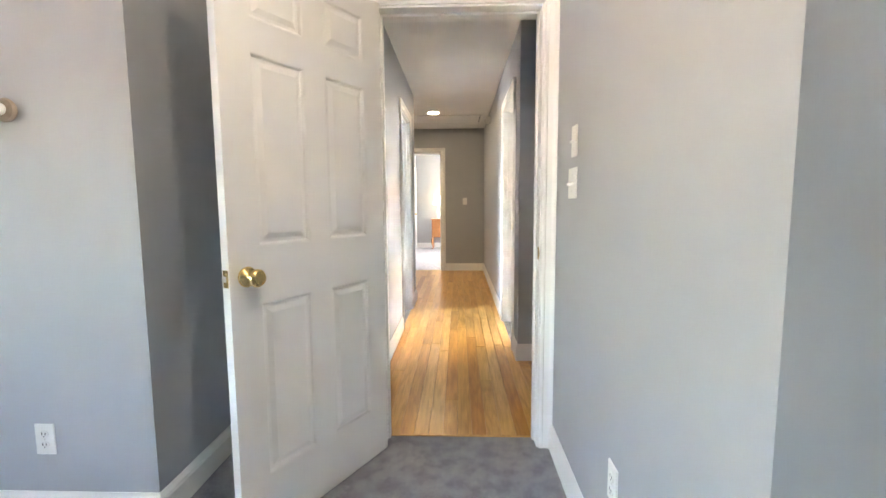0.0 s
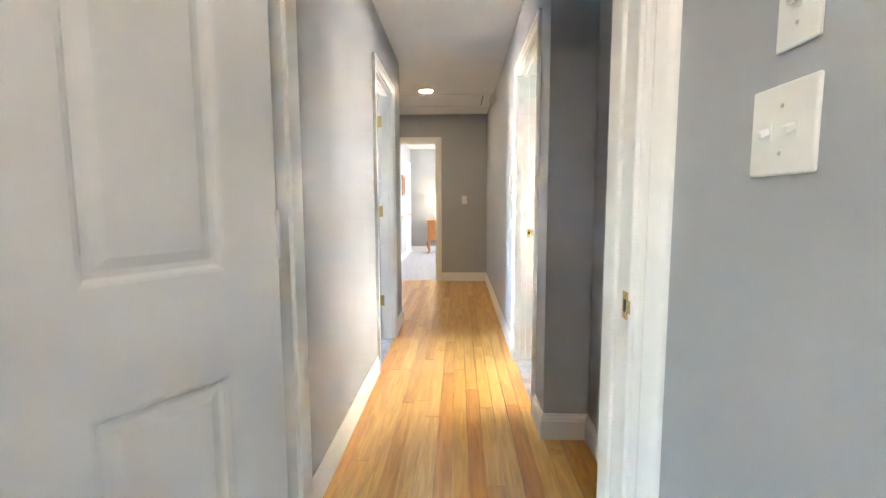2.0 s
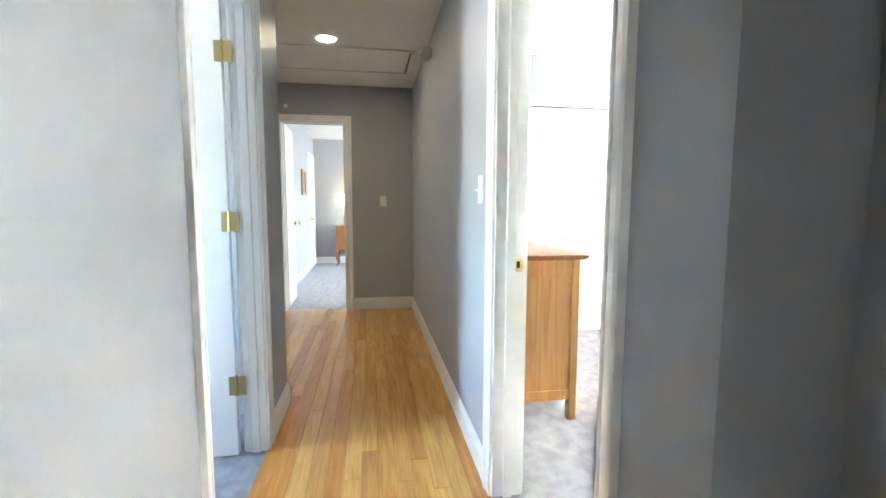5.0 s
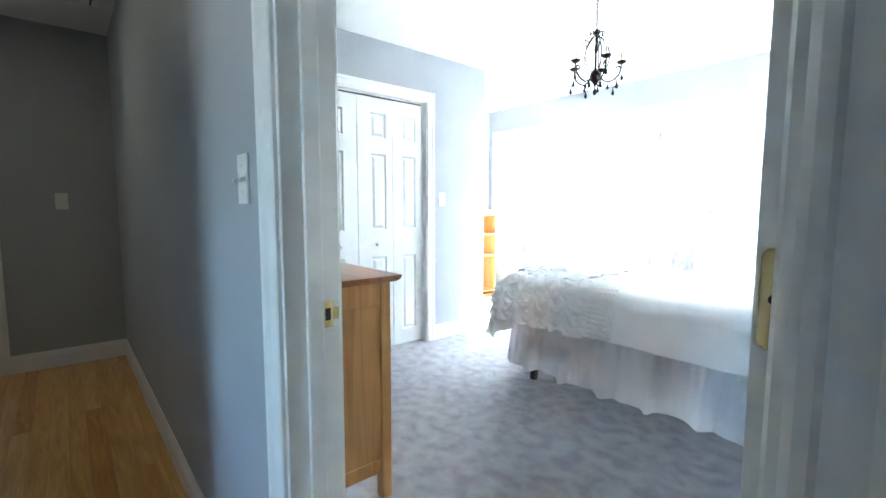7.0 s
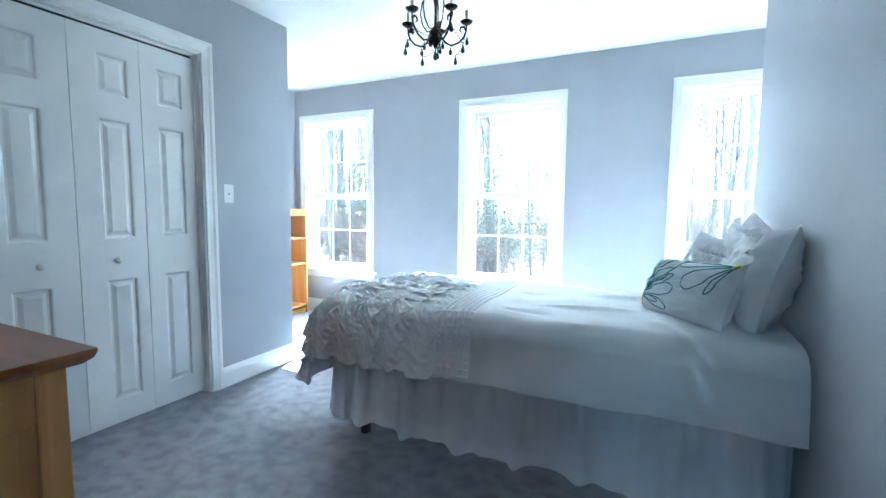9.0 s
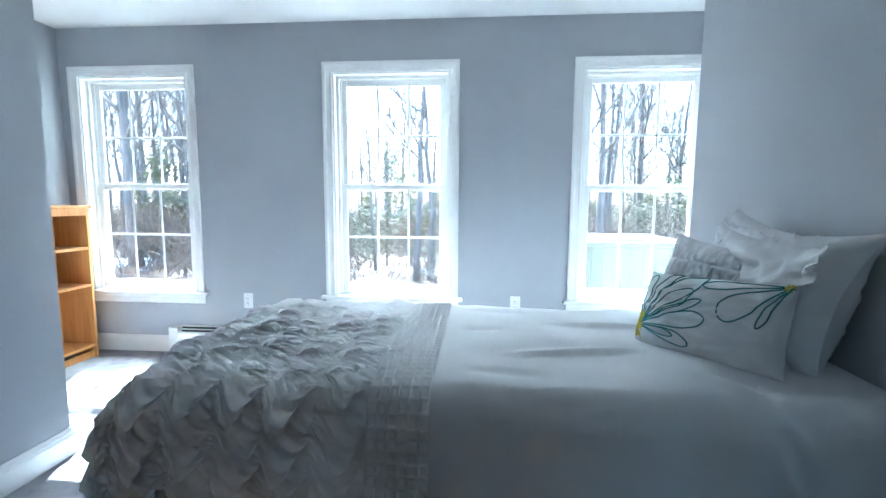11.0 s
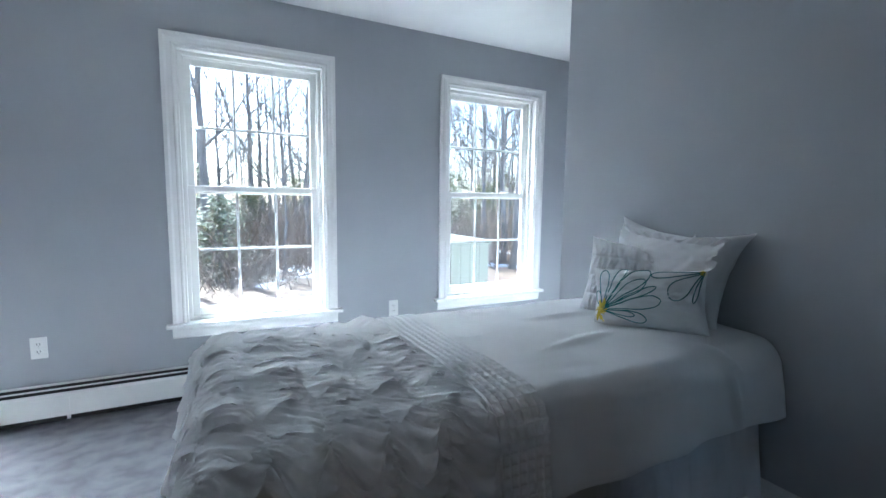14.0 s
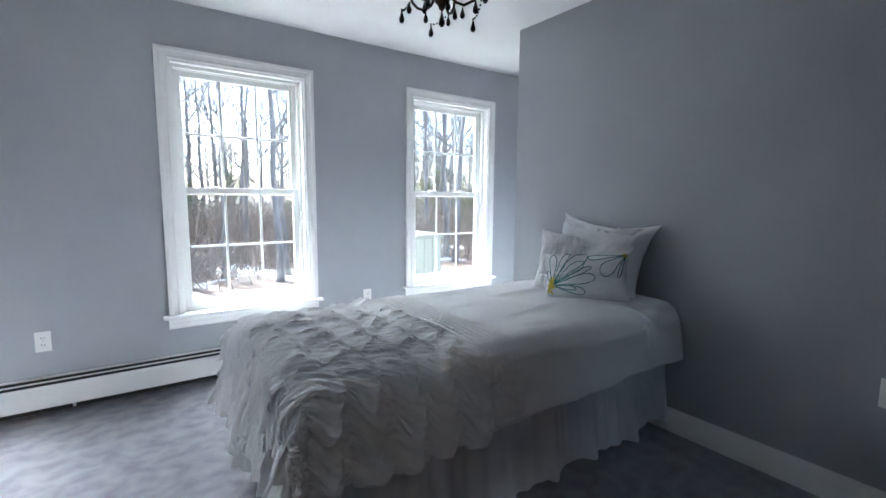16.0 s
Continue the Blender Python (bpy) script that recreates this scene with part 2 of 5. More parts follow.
def door_trim(axis, lo, hi, c0, c1, top=DH, sides=(1, 1)):
    """Jamb lining and casings of an opening lo..hi in a wall c0..c1 that runs along axis."""
    def put(a, z, c):
        return (a, c, z) if axis == "x" else (c, a, z)
    bm = bmesh.new()
    t = 0.016
    for a, b, za, zb in ((lo, lo + t, 0, top), (hi - t, hi, 0, top), (lo + t, hi - t, top - t, top)):
        box(bm, *((a, b, c0 - 0.002, c1 + 0.002) if axis == "x" else (c0 - 0.002, c1 + 0.002, a, b)), za, zb, 0.002)
    mid = (c0 + c1) / 2
    for a, b, za, zb in ((lo + t, lo + t + 0.011, 0, top - t), (hi - t - 0.011, hi - t, 0, top - t), (lo + t + 0.011, hi - t - 0.011, top - t - 0.011, top - t)):
        box(bm, *((a, b, mid - 0.018, mid + 0.018) if axis == "x" else (mid - 0.018, mid + 0.018, a, b)), za, zb, 0.002)
    structure("door_jamb", bm, TRIM, "white painted wooden door jamb")
    r = 0.006
    path = [(hi - r, 0), (hi - r, top - r), (lo + r, top - r), (lo + r, 0)]
    for on, c, sgn in ((sides[0], c0, -1), (sides[1], c1, 1)):
        if on:
            structure("door_casing", sweep(path, CASING, lambda a, z, h: put(a, z, c + sgn * h)), TRIM, "white moulded door casing")


# ---- the shell ----
# start room
wall("wall_start_front", "x", 2.06, 2.22, -0.95, 1.03, [(-0.11, 0.645, 0, DH)])
wall("wall_start_return", "y", -0.95, -0.83, 1.62, 2.06)
wall("wall_start_left", "x", 1.50, 1.62, -3.0, -0.83)
wall("wall_start_right", "y", 0.70, 0.82, 0.62, 2.06)
wall("wall_start_corner", "x", 0.62, 0.74, 0.82, 2.6)
wall("wall_start_west", "y", -3.12, -3.0, -2.72, 1.62, [(-1.7, -0.9, 0.9, 1.75)])
wall("wall_start_south", "x", -2.72, -2.60, -3.0, 2.6)
wall("wall_start_east", "y", 2.6, 2.72, -2.72, 0.74)
# hall
wall("wall_hall_left", "y", -0.36, -0.265, 2.22, 5.37, [(4.12, 4.865, 0, DH)])
wall("wall_hall_niche", "y", 0.91, 1.03, 2.22, 3.25)
wall("wall_hall_step", "x", 3.25, 3.37, 0.815, 1.03)
wall("wall_hall_right", "y", 0.695, 0.815, 3.25, 7.72, [(3.54, 4.37, 0, DH)])
wall("wall_hall_end", "x", 7.72, 7.84, -1.12, 3.0, [(-0.71, -0.03, 0, DH)])
wall("wall_hall_landing", "x", 5.25, 5.37, -1.0, -0.36)
wall("wall_hall_west", "y", -1.12, -1.0, 5.25, 7.72)
# side room behind the half-open door
wall("wall_side_north", "x", 5.25, 5.37, -2.4, -1.12)
wall("wall_side_south", "x", 3.6, 3.72, -2.4, -0.36)
wall("wall_side_west", "y", -2.52, -2.4, 3.6, 5.37, [(4.2, 4.8, 0.95, 1.75)])
# far room
wall("wall_far_west", "y", -0.98, -0.86, 7.84, 11.82)
wall("wall_far_north", "x", 11.82, 11.94, -0.98, 3.12)
# unseen opening in the east wall, added to hold the far room's fill lamp
wall("wall_far_east", "y", 3.0, 3.12, 7.72, 11.82, [(9.2, 10.2, 0.9, 1.9)])
# bedroom
wall("wall_bed_head", "x", 3.425, 3.545, 0.815, 3.895)
wall("wall_bed_recess", "y", 3.775, 3.895, 2.20, 3.425)
wall("wall_bed_south", "x", 2.08, 2.20, 3.775, 4.795)
wall("wall_bed_closet", "x", 6.465, 6.585, 0.815, 3.42, [(1.436, 2.736, 0, 2.045)])
wall("wall_bed_nook", "y", 3.30, 3.42, 6.585, 7.72)
wall("wall_bed_north", "x", 7.72, 7.84, 3.12, 4.795)
wall("wall_closet_back", "x", 7.25, 7.37, 0.815, 3.30)
WINDOWS = (7.155, 5.223, 3.467)
WW, WZ0, WZ1 = 0.843, 0.466, 2.082
wall("wall_bed_window", "y", 4.795, 4.995, 2.08, 7.84, [(c - WW / 2, c + WW / 2, WZ0, WZ1) for c in WINDOWS])


def slab(name, pieces, z0, z1, mat, label):
    bm = bmesh.new()
    for x0, x1, y0, y1 in pieces:
        box(bm, x0, x1, y0, y1, z0, z1)
    return structure(name, bm, mat, label)


slab("ceiling", [(-3.12, 2.72, -2.72, 2.18), (-2.52, 0.755, 2.18, 7.72), (-1.12, 3.12, 7.72, 11.94), (0.755, 4.99, 2.08, 7.72), (3.12, 4.99, 7.72, 7.84)], H, H + 0.12, CEIL, "white painted plaster ceiling")
slab("subfloor", [(-3.12, 2.72, -2.72, 2.06), (-2.52, 0.755, 2.06, 7.72), (-1.12, 3.12, 7.72, 11.94), (0.755, 4.99, 2.06, 7.72), (3.12, 4.99, 7.72, 8.07)], -0.25, -0.02, DARK, "dark subfloor under the boards")
slab("carpet_start", [(-3.0, 2.6, -2.6, 2.06), (-0.094, 0.629, 2.06, 2.148)], -0.02, 0.002, CARPET, "grey plush carpet")
slab("carpet_bedroom", [(0.70, 4.795, 2.20, 7.72)], -0.02, 0.0, CARPET, "blue-grey plush carpet with trodden marks")
slab("carpet_far", [(-0.86, 3.0, 7.78, 11.82)], -0.02, 0.0, CARPET, "pale grey plush carpet")
slab("carpet_side", [(-2.4, -0.27, 3.72, 5.25)], -0.02, 0.0, CARPET, "grey carpet of the side room")

door_trim("x", -0.11, 0.645, 2.06, 2.22)
door_trim("y", 4.12, 4.865, -0.36, -0.265)
door_trim("y", 3.54, 4.37, 0.695, 0.815)
door_trim("x", -0.71, -0.03, 7.72, 7.84)
door_trim("x", 1.436, 2.736, 6.465, 6.585, 2.045, (1, 0))

# skirting
baseboard((-0.175, 2.06), (-0.83, 2.06), (-0.83, 1.50), (-3.0, 1.50))
baseboard((2.6, 0.62), (0.70, 0.62), (0.70, 2.06))
baseboard((-0.265, 4.055), (-0.265, 2.22), (-0.175, 2.22))
baseboard((-1.0, 5.37), (-0.265, 5.37), (-0.265, 4.93))
baseboard((0.71, 2.22), (0.91, 2.22), (0.91, 3.25), (0.695, 3.25), (0.695, 3.475))
baseboard((0.695, 4.435), (0.695, 7.72), (0.035, 7.72))
baseboard((-0.775, 7.72), (-1.0, 7.72), (-1.0, 5.37))
baseboard((0.835, 3.545), (3.895, 3.545), (3.895, 2.20))
baseboard((1.371, 6.465), (0.815, 6.465), (0.815, 4.435))
baseboard((4.795, 6.93), (4.795, 7.72), (3.42, 7.72), (3.42, 6.465), (2.801, 6.465))
baseboard((3.0, 11.82), (-0.86, 11.82), (-0.86, 11.75))
baseboard((-0.86, 10.87), (-0.86, 7.84), (-0.78, 7.84))

# ---- lamps in window openings that lie out of view ----
area("daylight_start_window", (-3.06, -1.3, 1.32), (0, -1.3, 1.2), 0.75, 0.8, START_W, (0.86, 0.93, 1.0))
area("daylight_side_window", (-2.46, 4.5, 1.35), (0, 4.5, 1.2), 0.55, 0.75, SIDE_W, (0.80, 0.92, 1.0))
# no window known here: lamp added to brighten the far room
area("daylight_far_window", (3.06, 9.7, 1.4), (0, 9.7, 1.2), 0.95, 0.95, FAR_W, (0.88, 0.94, 1.0))


ceiling_lamp = thing("ceiling_light", "round frosted flush ceiling light", "ceiling light", pose(0.23, 0.67, H))
part("base_ring", lathe([(0.15, 0), (0.15, -0.02), (0.14, -0.025), (0, -0.025)], 32), TRIM, ceiling_lamp)
part("dome", lathe([(0.138, -0.025), (0.125, -0.05), (0.08, -0.075), (0, -0.085)], 32), PLASTIC, ceiling_lamp, "", True)
bulb = new("ceiling_lamp_light", bpy.data.lights.new("ceiling_lamp_light", "POINT"))
bulb.data.energy, bulb.data.color, bulb.data.shadow_soft_size = CEIL_W, (1.0, 0.86, 0.72), 0.07
bulb.location = (0.23, 0.67, H - 0.17)


# ---- windows of the bedroom ----
def window(number, yc):
    """A double-hung window, six panes over six, in the wall x = 4.795."""
    win = thing("window_%d" % number, "white double-hung window with six-over-six panes", "window", pose(4.795, yc, 0), kind="structure")
    w = WW / 2
    # lining of the opening, stool, apron and casing
    bm = bmesh.new()
    for y0, y1, z0, z1 in ((-w, -w + 0.016, WZ0, WZ1), (w - 0.016, w, WZ0, WZ1), (-w + 0.016, w - 0.016, WZ1 - 0.016, WZ1)):
        box(bm, -0.001, 0.19, y0, y1, z0, z1, 0.002)
    box(bm, 0.0515, 0.19, -w + 0.016, w - 0.016, WZ0, WZ0 + 0.0115, 0.001)
    part("window_jamb", bm, TRIM, win)
    part("window_sill", block(-0.045, 0.051, -w - 0.10, w + 0.10, WZ0 - 0.012, WZ0 + 0.012, 0.006, 2), TRIM, win)
    bm = bmesh.new()
    prof = ((0, 0), (-0.016, 0), (-0.016, -0.02), (-0.011, -0.04), (-0.008, -0.062), (0, -0.07))
    ends = [[bm.verts.new((px, y, WZ0 - 0.012 + pz)) for px, pz in prof] for y in (-w - 0.07, w + 0.07)]
    for j in range(len(prof)):
        bm.faces.new((ends[0][j], ends[0][(j + 1) % len(prof)], ends[1][(j + 1) % len(prof)], ends[1][j]))
    bm.faces.new(ends[0][::-1]), bm.faces.new(ends[1])
    bmesh.ops.recalc_face_normals(bm, faces=bm.faces)
    part("window_apron", bm, TRIM, win)
    r = 0.004
    part("window_casing", sweep([(w - r, WZ0 + 0.012), (w - r, WZ1 - r), (-w + r, WZ1 - r), (-w + r, WZ0 + 0.012)], CASING, lambda a, z, h: (-h, a, z)), TRIM, win)
    # vinyl frame with its stops
    bm = bmesh.new()
    a, zb, zt = w - 0.016, WZ0 + 0.012, WZ1 - 0.016
    for x0, x1, d in ((0.050, 0.070, 0.022), (0.093, 0.101, 0.026), (0.130, 0.150, 0.022)):
        for y0, y1, z0, z1 in ((-a, -a + d, zb, zt), (a - d, a, zb, zt), (-a + d, a - d, zt - d, zt), (-a + d, a - d, zb, zb + d * 0.8)):
            box(bm, x0, x1, y0, y1, z0, z1, 0.002)
    box(bm, 0.052, 0.151, -a + 0.03, a - 0.03, zb + 0.0005, zb + 0.0135, 0.001)
    part("window_frame", bm, TRIM, win)
    ai = a - 0.02
    mid = (zb + zt) / 2
    for name, x0, x1, z0, z1, low in (("upper_sash", 0.102, 0.129, mid - 0.022, zt - 0.02, 0.038), ("lower_sash", 0.069, 0.094, zb + 0.014, mid + 0.026, 0.058)):
        st, top = 0.042, 0.040 if name == "upper_sash" else 0.036
        bm = bmesh.new()
        for y0, y1, za, zb2 in ((-ai, -ai + st, z0, z1), (ai - st, ai, z0, z1), (-ai + st, ai - st, z1 - top, z1), (-ai + st, ai - st, z0, z0 + low)):
            box(bm, x0, x1, y0, y1, za, zb2, 0.003)
        sash = part(name, bm, TRIM, win)
        ga, gz0, gz1 = ai - st, z0 + low, z1 - top
        xm = (x0 + x1) / 2
        for k in (1, 2):
            yy = -ga + 2 * ga * k / 3
            part("muntin", block(xm - 0.006, xm + 0.006, yy - 0.008, yy + 0.008, gz0, gz1, 0.003), TRIM, sash)
        zz = (gz0 + gz1) / 2
        for k in range(3):
            y0, y1 = -ga + 2 * ga * k / 3 + 0.008, -ga + 2 * ga * (k + 1) / 3 - 0.008
            part("muntin", block(xm - 0.005, xm + 0.005, y0, y1, zz - 0.008, zz + 0.008, 0.002), TRIM, sash)
            for za, zb3 in ((gz0, zz - 0.008), (zz + 0.008, gz1)):
                pane = part("pane", block(xm - 0.002, xm + 0.002, y0, y1, za, zb3), GLASS, sash)
                pane.visible_shadow = False
        if name == "lower_sash":
            for yy in (-0.17, 0.17):
                part("sash_lock", block(x0 - 0.004, x0 + 0.028, yy - 0.03, yy + 0.03, z1, z1 + 0.010, 0.003), TRIM, sash)
    return win


for i, yc in enumerate(WINDOWS):
    window(i + 1, yc)


# ---- panelled doors ----
def rings(bm, rect, levels, flip):
    """Nested rectangles in the plane y: (inset, y) pairs; the last one is closed."""
    x0, x1, z0, z1 = rect
    last = None
    for inset, y in levels:
        loop = [bm.verts.new(p) for p in ((x0 + inset, y, z0 + inset), (x1 - inset, y, z0 + inset), (x1 - inset, y, z1 - inset), (x0 + inset, y, z1 - inset))]
        if last:
            for k in range(4):
                q = (last[k], last[(k + 1) % 4], loop[(k + 1) % 4], loop[k])
                bm.faces.new(q[::-1] if flip else q)
        last = loop
    bm.faces.new(last[::-1] if flip else last)


def panel_leaf(owner, w, h, t, cols, rows, name="leaf", stile=0.10, mull=0.09, shift=0.0):
    """A moulded panel door leaf, hinge edge at x = 0, in the xz plane, as parts of owner. rows: (z0, z1) pairs."""
    cw = (w - 2 * stile - (cols - 1) * mull) / cols
    xs = [(shift + stile + k * (cw + mull), shift + stile + k * (cw + mull) + cw) for k in range(cols)]
    bm = bmesh.new()
    gx = [0.0] + [v for p in xs for v in p] + [w]
    gz = [0.0] + [v for p in rows for v in p] + [h]
    for i in range(len(gx) - 1):
        for j in range(len(gz) - 1):
            if not (i % 2 and j % 2):
                box(bm, gx[i], gx[i + 1], -t / 2, t / 2, gz[j], gz[j + 1])
    bmesh.ops.remove_doubles(bm, verts=bm.verts, dist=1e-5)
    leaf = part(name, bm, DOOR, owner)
    for x0, x1 in xs:
        for z0, z1 in rows:
            b = bmesh.new()
            for s in (-1, 1):
                y = s * t / 2
                rings(b, (x0, x1, z0, z1), ((0, y), (0.006, y - s * 0.002), (0.012, y - s * 0.010), (0.022, y - s * 0.010), (0.040, y - s * 0.002), (0.044, y - s * 0.002)), s > 0)
            part("panel", b, DOOR, owner)
    return leaf


ROWS6 = ((0.22, 0.83), (1.02, 1.64), (1.745, 1.925))


def knob(owner, x, z, y, s, mat=None):
    """A round door knob with its rose on the face y, towards s."""
    prof = [(0.033, 0), (0.034, 0.004), (0.030, 0.010), (0.014, 0.013), (0.011, 0.024), (0.013, 0.032), (0.024, 0.038), (0.029, 0.048), (0.029, 0.056), (0.024, 0.064), (0.012, 0.068), (0.0, 0.0685)]
    bm = bmesh.new()
    merge(bm, lathe(prof, 28), Matrix.Translation((x, y, z)) @ Matrix.Rotation(radians(-90 * s), 4, "X"))
    return part("door_knob", bm, mat or BRASS, owner, "polished brass knob", True)


def hinges(owner, x, y, zs, into, mat):
    for z in zs:
        bm = bmesh.new()
        tube(bm, [(x, y, z - 0.045), (x, y, z + 0.045)], 0.0065, 10)
        tube(bm, [(x, y, z + 0.045), (x, y, z + 0.052)], [0.0065, 0.003], 10)
        if mat is not DOOR:
            box(bm, x, x + 0.032, y - 0.0015, y + 0.0015, z - 0.044, z + 0.044, 0.001)
            box(bm, x - 0.040, x - 0.004, y - 0.0015, y + 0.0015, z - 0.044, z + 0.044, 0.001)
        part("hinge", bm, mat, owner, "butt hinge")


def panel_door(name, label, w, at, kz=0.925, metal=None, pin=0.018):
    d = thing(name, label, "door", at)
    panel_leaf(d, w, DH - 0.022, 0.036, 2, ROWS6, "leaf", 0.105 * w / 0.72, 0.095 * w / 0.72)
    knob(d, w - 0.062, kz, 0.018, 1)
    knob(d, w - 0.062, kz, -0.018, -1)
    part("latch_plate", block(w - 0.0005, w + 0.0015, -0.0125, 0.0125, kz - 0.028, kz + 0.028, 0.0006), BRASS, d, "brass latch plate")
    part("latch_bolt", block(w + 0.0015, w + 0.010, -0.006, 0.006, kz - 0.009, kz + 0.009, 0.002), STEEL, d)
    hinges(d, -0.004, pin, (0.33, 1.075, 1.795), -1, metal or BRASS)
    return d


def facing(x, y, deg, z=0.012):
    return pose(x, y, z, 0, 0, deg)


panel_door("bedroom_door", "white six-panel door standing open, brass knob", 0.765, facing(-0.097, 2.035, 180 + 61), 0.925, DOOR)
panel_door("side_room_door", "white six-panel door swung into the side room", 0.74, facing(-0.384, 4.829, 180), 0.925, AGED)
guest = panel_door("guest_room_door", "white six-panel door open along the wall", 0.79, facing(0.824, 3.581, 3.2), pin=-0.018)
panel_door("far_room_door", "white six-panel door open along the far wall", 0.64, facing(-0.695, 7.85, 92))


def strike_plate(name, at, label):
    bm = block(-0.0135, 0.0135, -0.001, 0.001, -0.029, 0.029, 0.0008)
    p = thing(name, label, "strike plate", at)
    part("plate", bm, BRASS, p)
    part("lip", block(-0.026, -0.0135, -0.001, 0.001, -0.014, 0.014, 0.0008), BRASS, p)
    part("latch_hole", block(-0.006, 0.006, -0.0016, 0.0014, -0.013, 0.013), DARK, p, "dark latch hole")
    for z in (-0.022, 0.022):
        s = bmesh.new()
        merge(s, lathe([(0.0035, 0), (0.003, 0.0012), (0, 0.0014)], 10), Matrix.Translation((0, 0.0008, z)) @ Matrix.Rotation(radians(-90), 4, "X"))
        part("screw", s, BRASS, p)
    return p


strike_plate("strike_plate", pose(0.6275, 2.074, 0.937, 0, 0, 90), "brass strike plate let into white jamb")
strike_plate("strike_plate", pose(0.786, 4.353, 0.937, 0, 0, 180), "brass strike plate let into white jamb")


def hinge_leaf(owner, z):
    """A hinge leaf let into a door's edge: a brass plate with rounded corners and three screws."""
    bm = bmesh.new()
    pts = [(x * 0.007 + 0.008 * math.cos(a), z1 * 0.036 + 0.008 * math.sin(a)) for x, z1, a0 in ((1, 1, 0), (-1, 1, 90), (-1, -1, 180), (1, -1, 270)) for a in [radians(a0 + k * 22.5) for k in range(5)]]
    turn = Matrix.Translation((-0.0002, -0.001, z)) @ Matrix.Rotation(radians(90), 4, "Z")
    f = bm.faces.new([bm.verts.new((x, 0, z1)) for x, z1 in pts])
    g = bmesh.ops.extrude_face_region(bm, geom=[f])
    bmesh.ops.translate(bm, verts=[v for v in g["geom"] if isinstance(v, bmesh.types.BMVert)], vec=(0, 0.0015, 0))
    bmesh.ops.recalc_face_normals(bm, faces=bm.faces)
    bmesh.ops.transform(bm, matrix=turn, verts=bm.verts)
    leaf = part("hinge_plate", bm, BRASS, owner, "pale brass hinge plate")
    for x, z1 in ((-0.008, 0.028), (0.004, 0), (-0.004, -0.028)):
        s = bmesh.new()
        merge(s, lathe([(0.0046, 0.0015), (0.0042, 0.0026), (0.0015, 0.0028), (0, 0.002)], 12), turn @ Matrix.Translation((x, 0, z1)) @ Matrix.Rotation(radians(-90), 4, "X"))
        part("screw", s, DARK, leaf)


for z in (0.33, 1.075, 1.795):
    hinge_leaf(guest, z)

# bifold closet doors
for k, (pair, deg) in enumerate(((0, 0), (1, 0))):
    c = thing("bifold_door", "white panelled bifold closet door, two leaves", "closet door", pose(1.454 + 0.642 * k, 6.53, 0.012), "closet doors")
    for j in range(2):
        lf = panel_leaf(c, 0.318, 1.995, 0.030, 1, ((0.12, 0.76), (0.97, 1.57), (1.685, 1.885)), "leaf", 0.085, 0.09, (0.028, 0.0)[j] if k else (0.0, -0.028)[j])
        lf.location.x = 0.321 * j
        for ch in c.children:
            if ch.name.startswith("panel") and not ch.get("set"):
                ch.location.x = 0.321 * j
                ch["set"] = 1
    bm = bmesh.new()
    merge(bm, lathe([(0.008, 0), (0.007, 0.010), (0.015, 0.016), (0.017, 0.022), (0.013, 0.028), (0, 0.030)], 18), Matrix.Translation((0.321 * (1 - k) + 0.158, -0.015, 0.86)) @ Matrix.Rotation(radians(90), 4, "X"))
    part("closet_knob", bm, STEEL, c, "small round satin metal knob", True)
    for ch in c.children:
        if "set" in ch:
            del ch["set"]
trk = block(1.453, 2.719, 6.515, 6.545, 2.009, 2.029, 0.002)
structure("closet_track", trk, DARK, "dark metal sliding track")


# ---- hall ----
LINEN = material("white_cotton", (0.74, 0.74, 0.76), 0.85, 0, 0.2)
feed(LINEN, "Base Color", ramp(LINEN, noise_of(LINEN, 9, 4), (0.3, (0.85, 0.85, 0.86)), (0.7, (0.89, 0.89, 0.895))))
bump(LINEN, noise_of(LINEN, 420, 2), 0.35, 0.0012)
LINEN.node_tree.nodes["Principled BSDF"].inputs["Sheen Weight"].default_value = 0.15
SKIRT = material("white_voile", (0.66, 0.66, 0.69), 0.9, 0, 0.2)
feed(SKIRT, "Base Color", ramp(SKIRT, noise_of(SKIRT, 6, 4), (0.3, (0.62, 0.62, 0.65)), (0.7, (0.70, 0.70, 0.73))))
bump(SKIRT, noise_of(SKIRT, 380, 2), 0.3, 0.001)
for _cloth in (LINEN, SKIRT):
    _n = _cloth.node_tree
    _t = _n.nodes.new("ShaderNodeBsdfTranslucent")
    _t.inputs[0].default_value = (0.86, 0.86, 0.88, 1)
    _m = _n.nodes.new("ShaderNodeMixShader")
    _m.inputs[0].default_value = 0.22
    _n.links.new(_n.nodes["Principled BSDF"].outputs[0], _m.inputs[1])
    _n.links.new(_t.outputs[0], _m.inputs[2])
    _n.links.new(_m.outputs[0], _n.nodes["Material Output"].inputs[0])
BRONZE = material("dark_bronze", (0.035, 0.026, 0.022), 0.35, 0.7)
feed(BRONZE, "Base Color", ramp(BRONZE, noise_of(BRONZE, 40), (0.35, (0.022, 0.016, 0.014)), (0.75, (0.075, 0.045, 0.028))))
JET = material("smoked_crystal", (0.012, 0.012, 0.014), 0.05)
CANDLE = material("candle_sleeve", (0.72, 0.66, 0.52), 0.4)


def glow(name, colour, strength):
    m = material(name, colour, 0.5)
    b = m.node_tree.nodes["Principled BSDF"]
    b.inputs["Emission Color"].default_value = (*colour, 1)
    b.inputs["Emission Strength"].default_value = strength
    return m


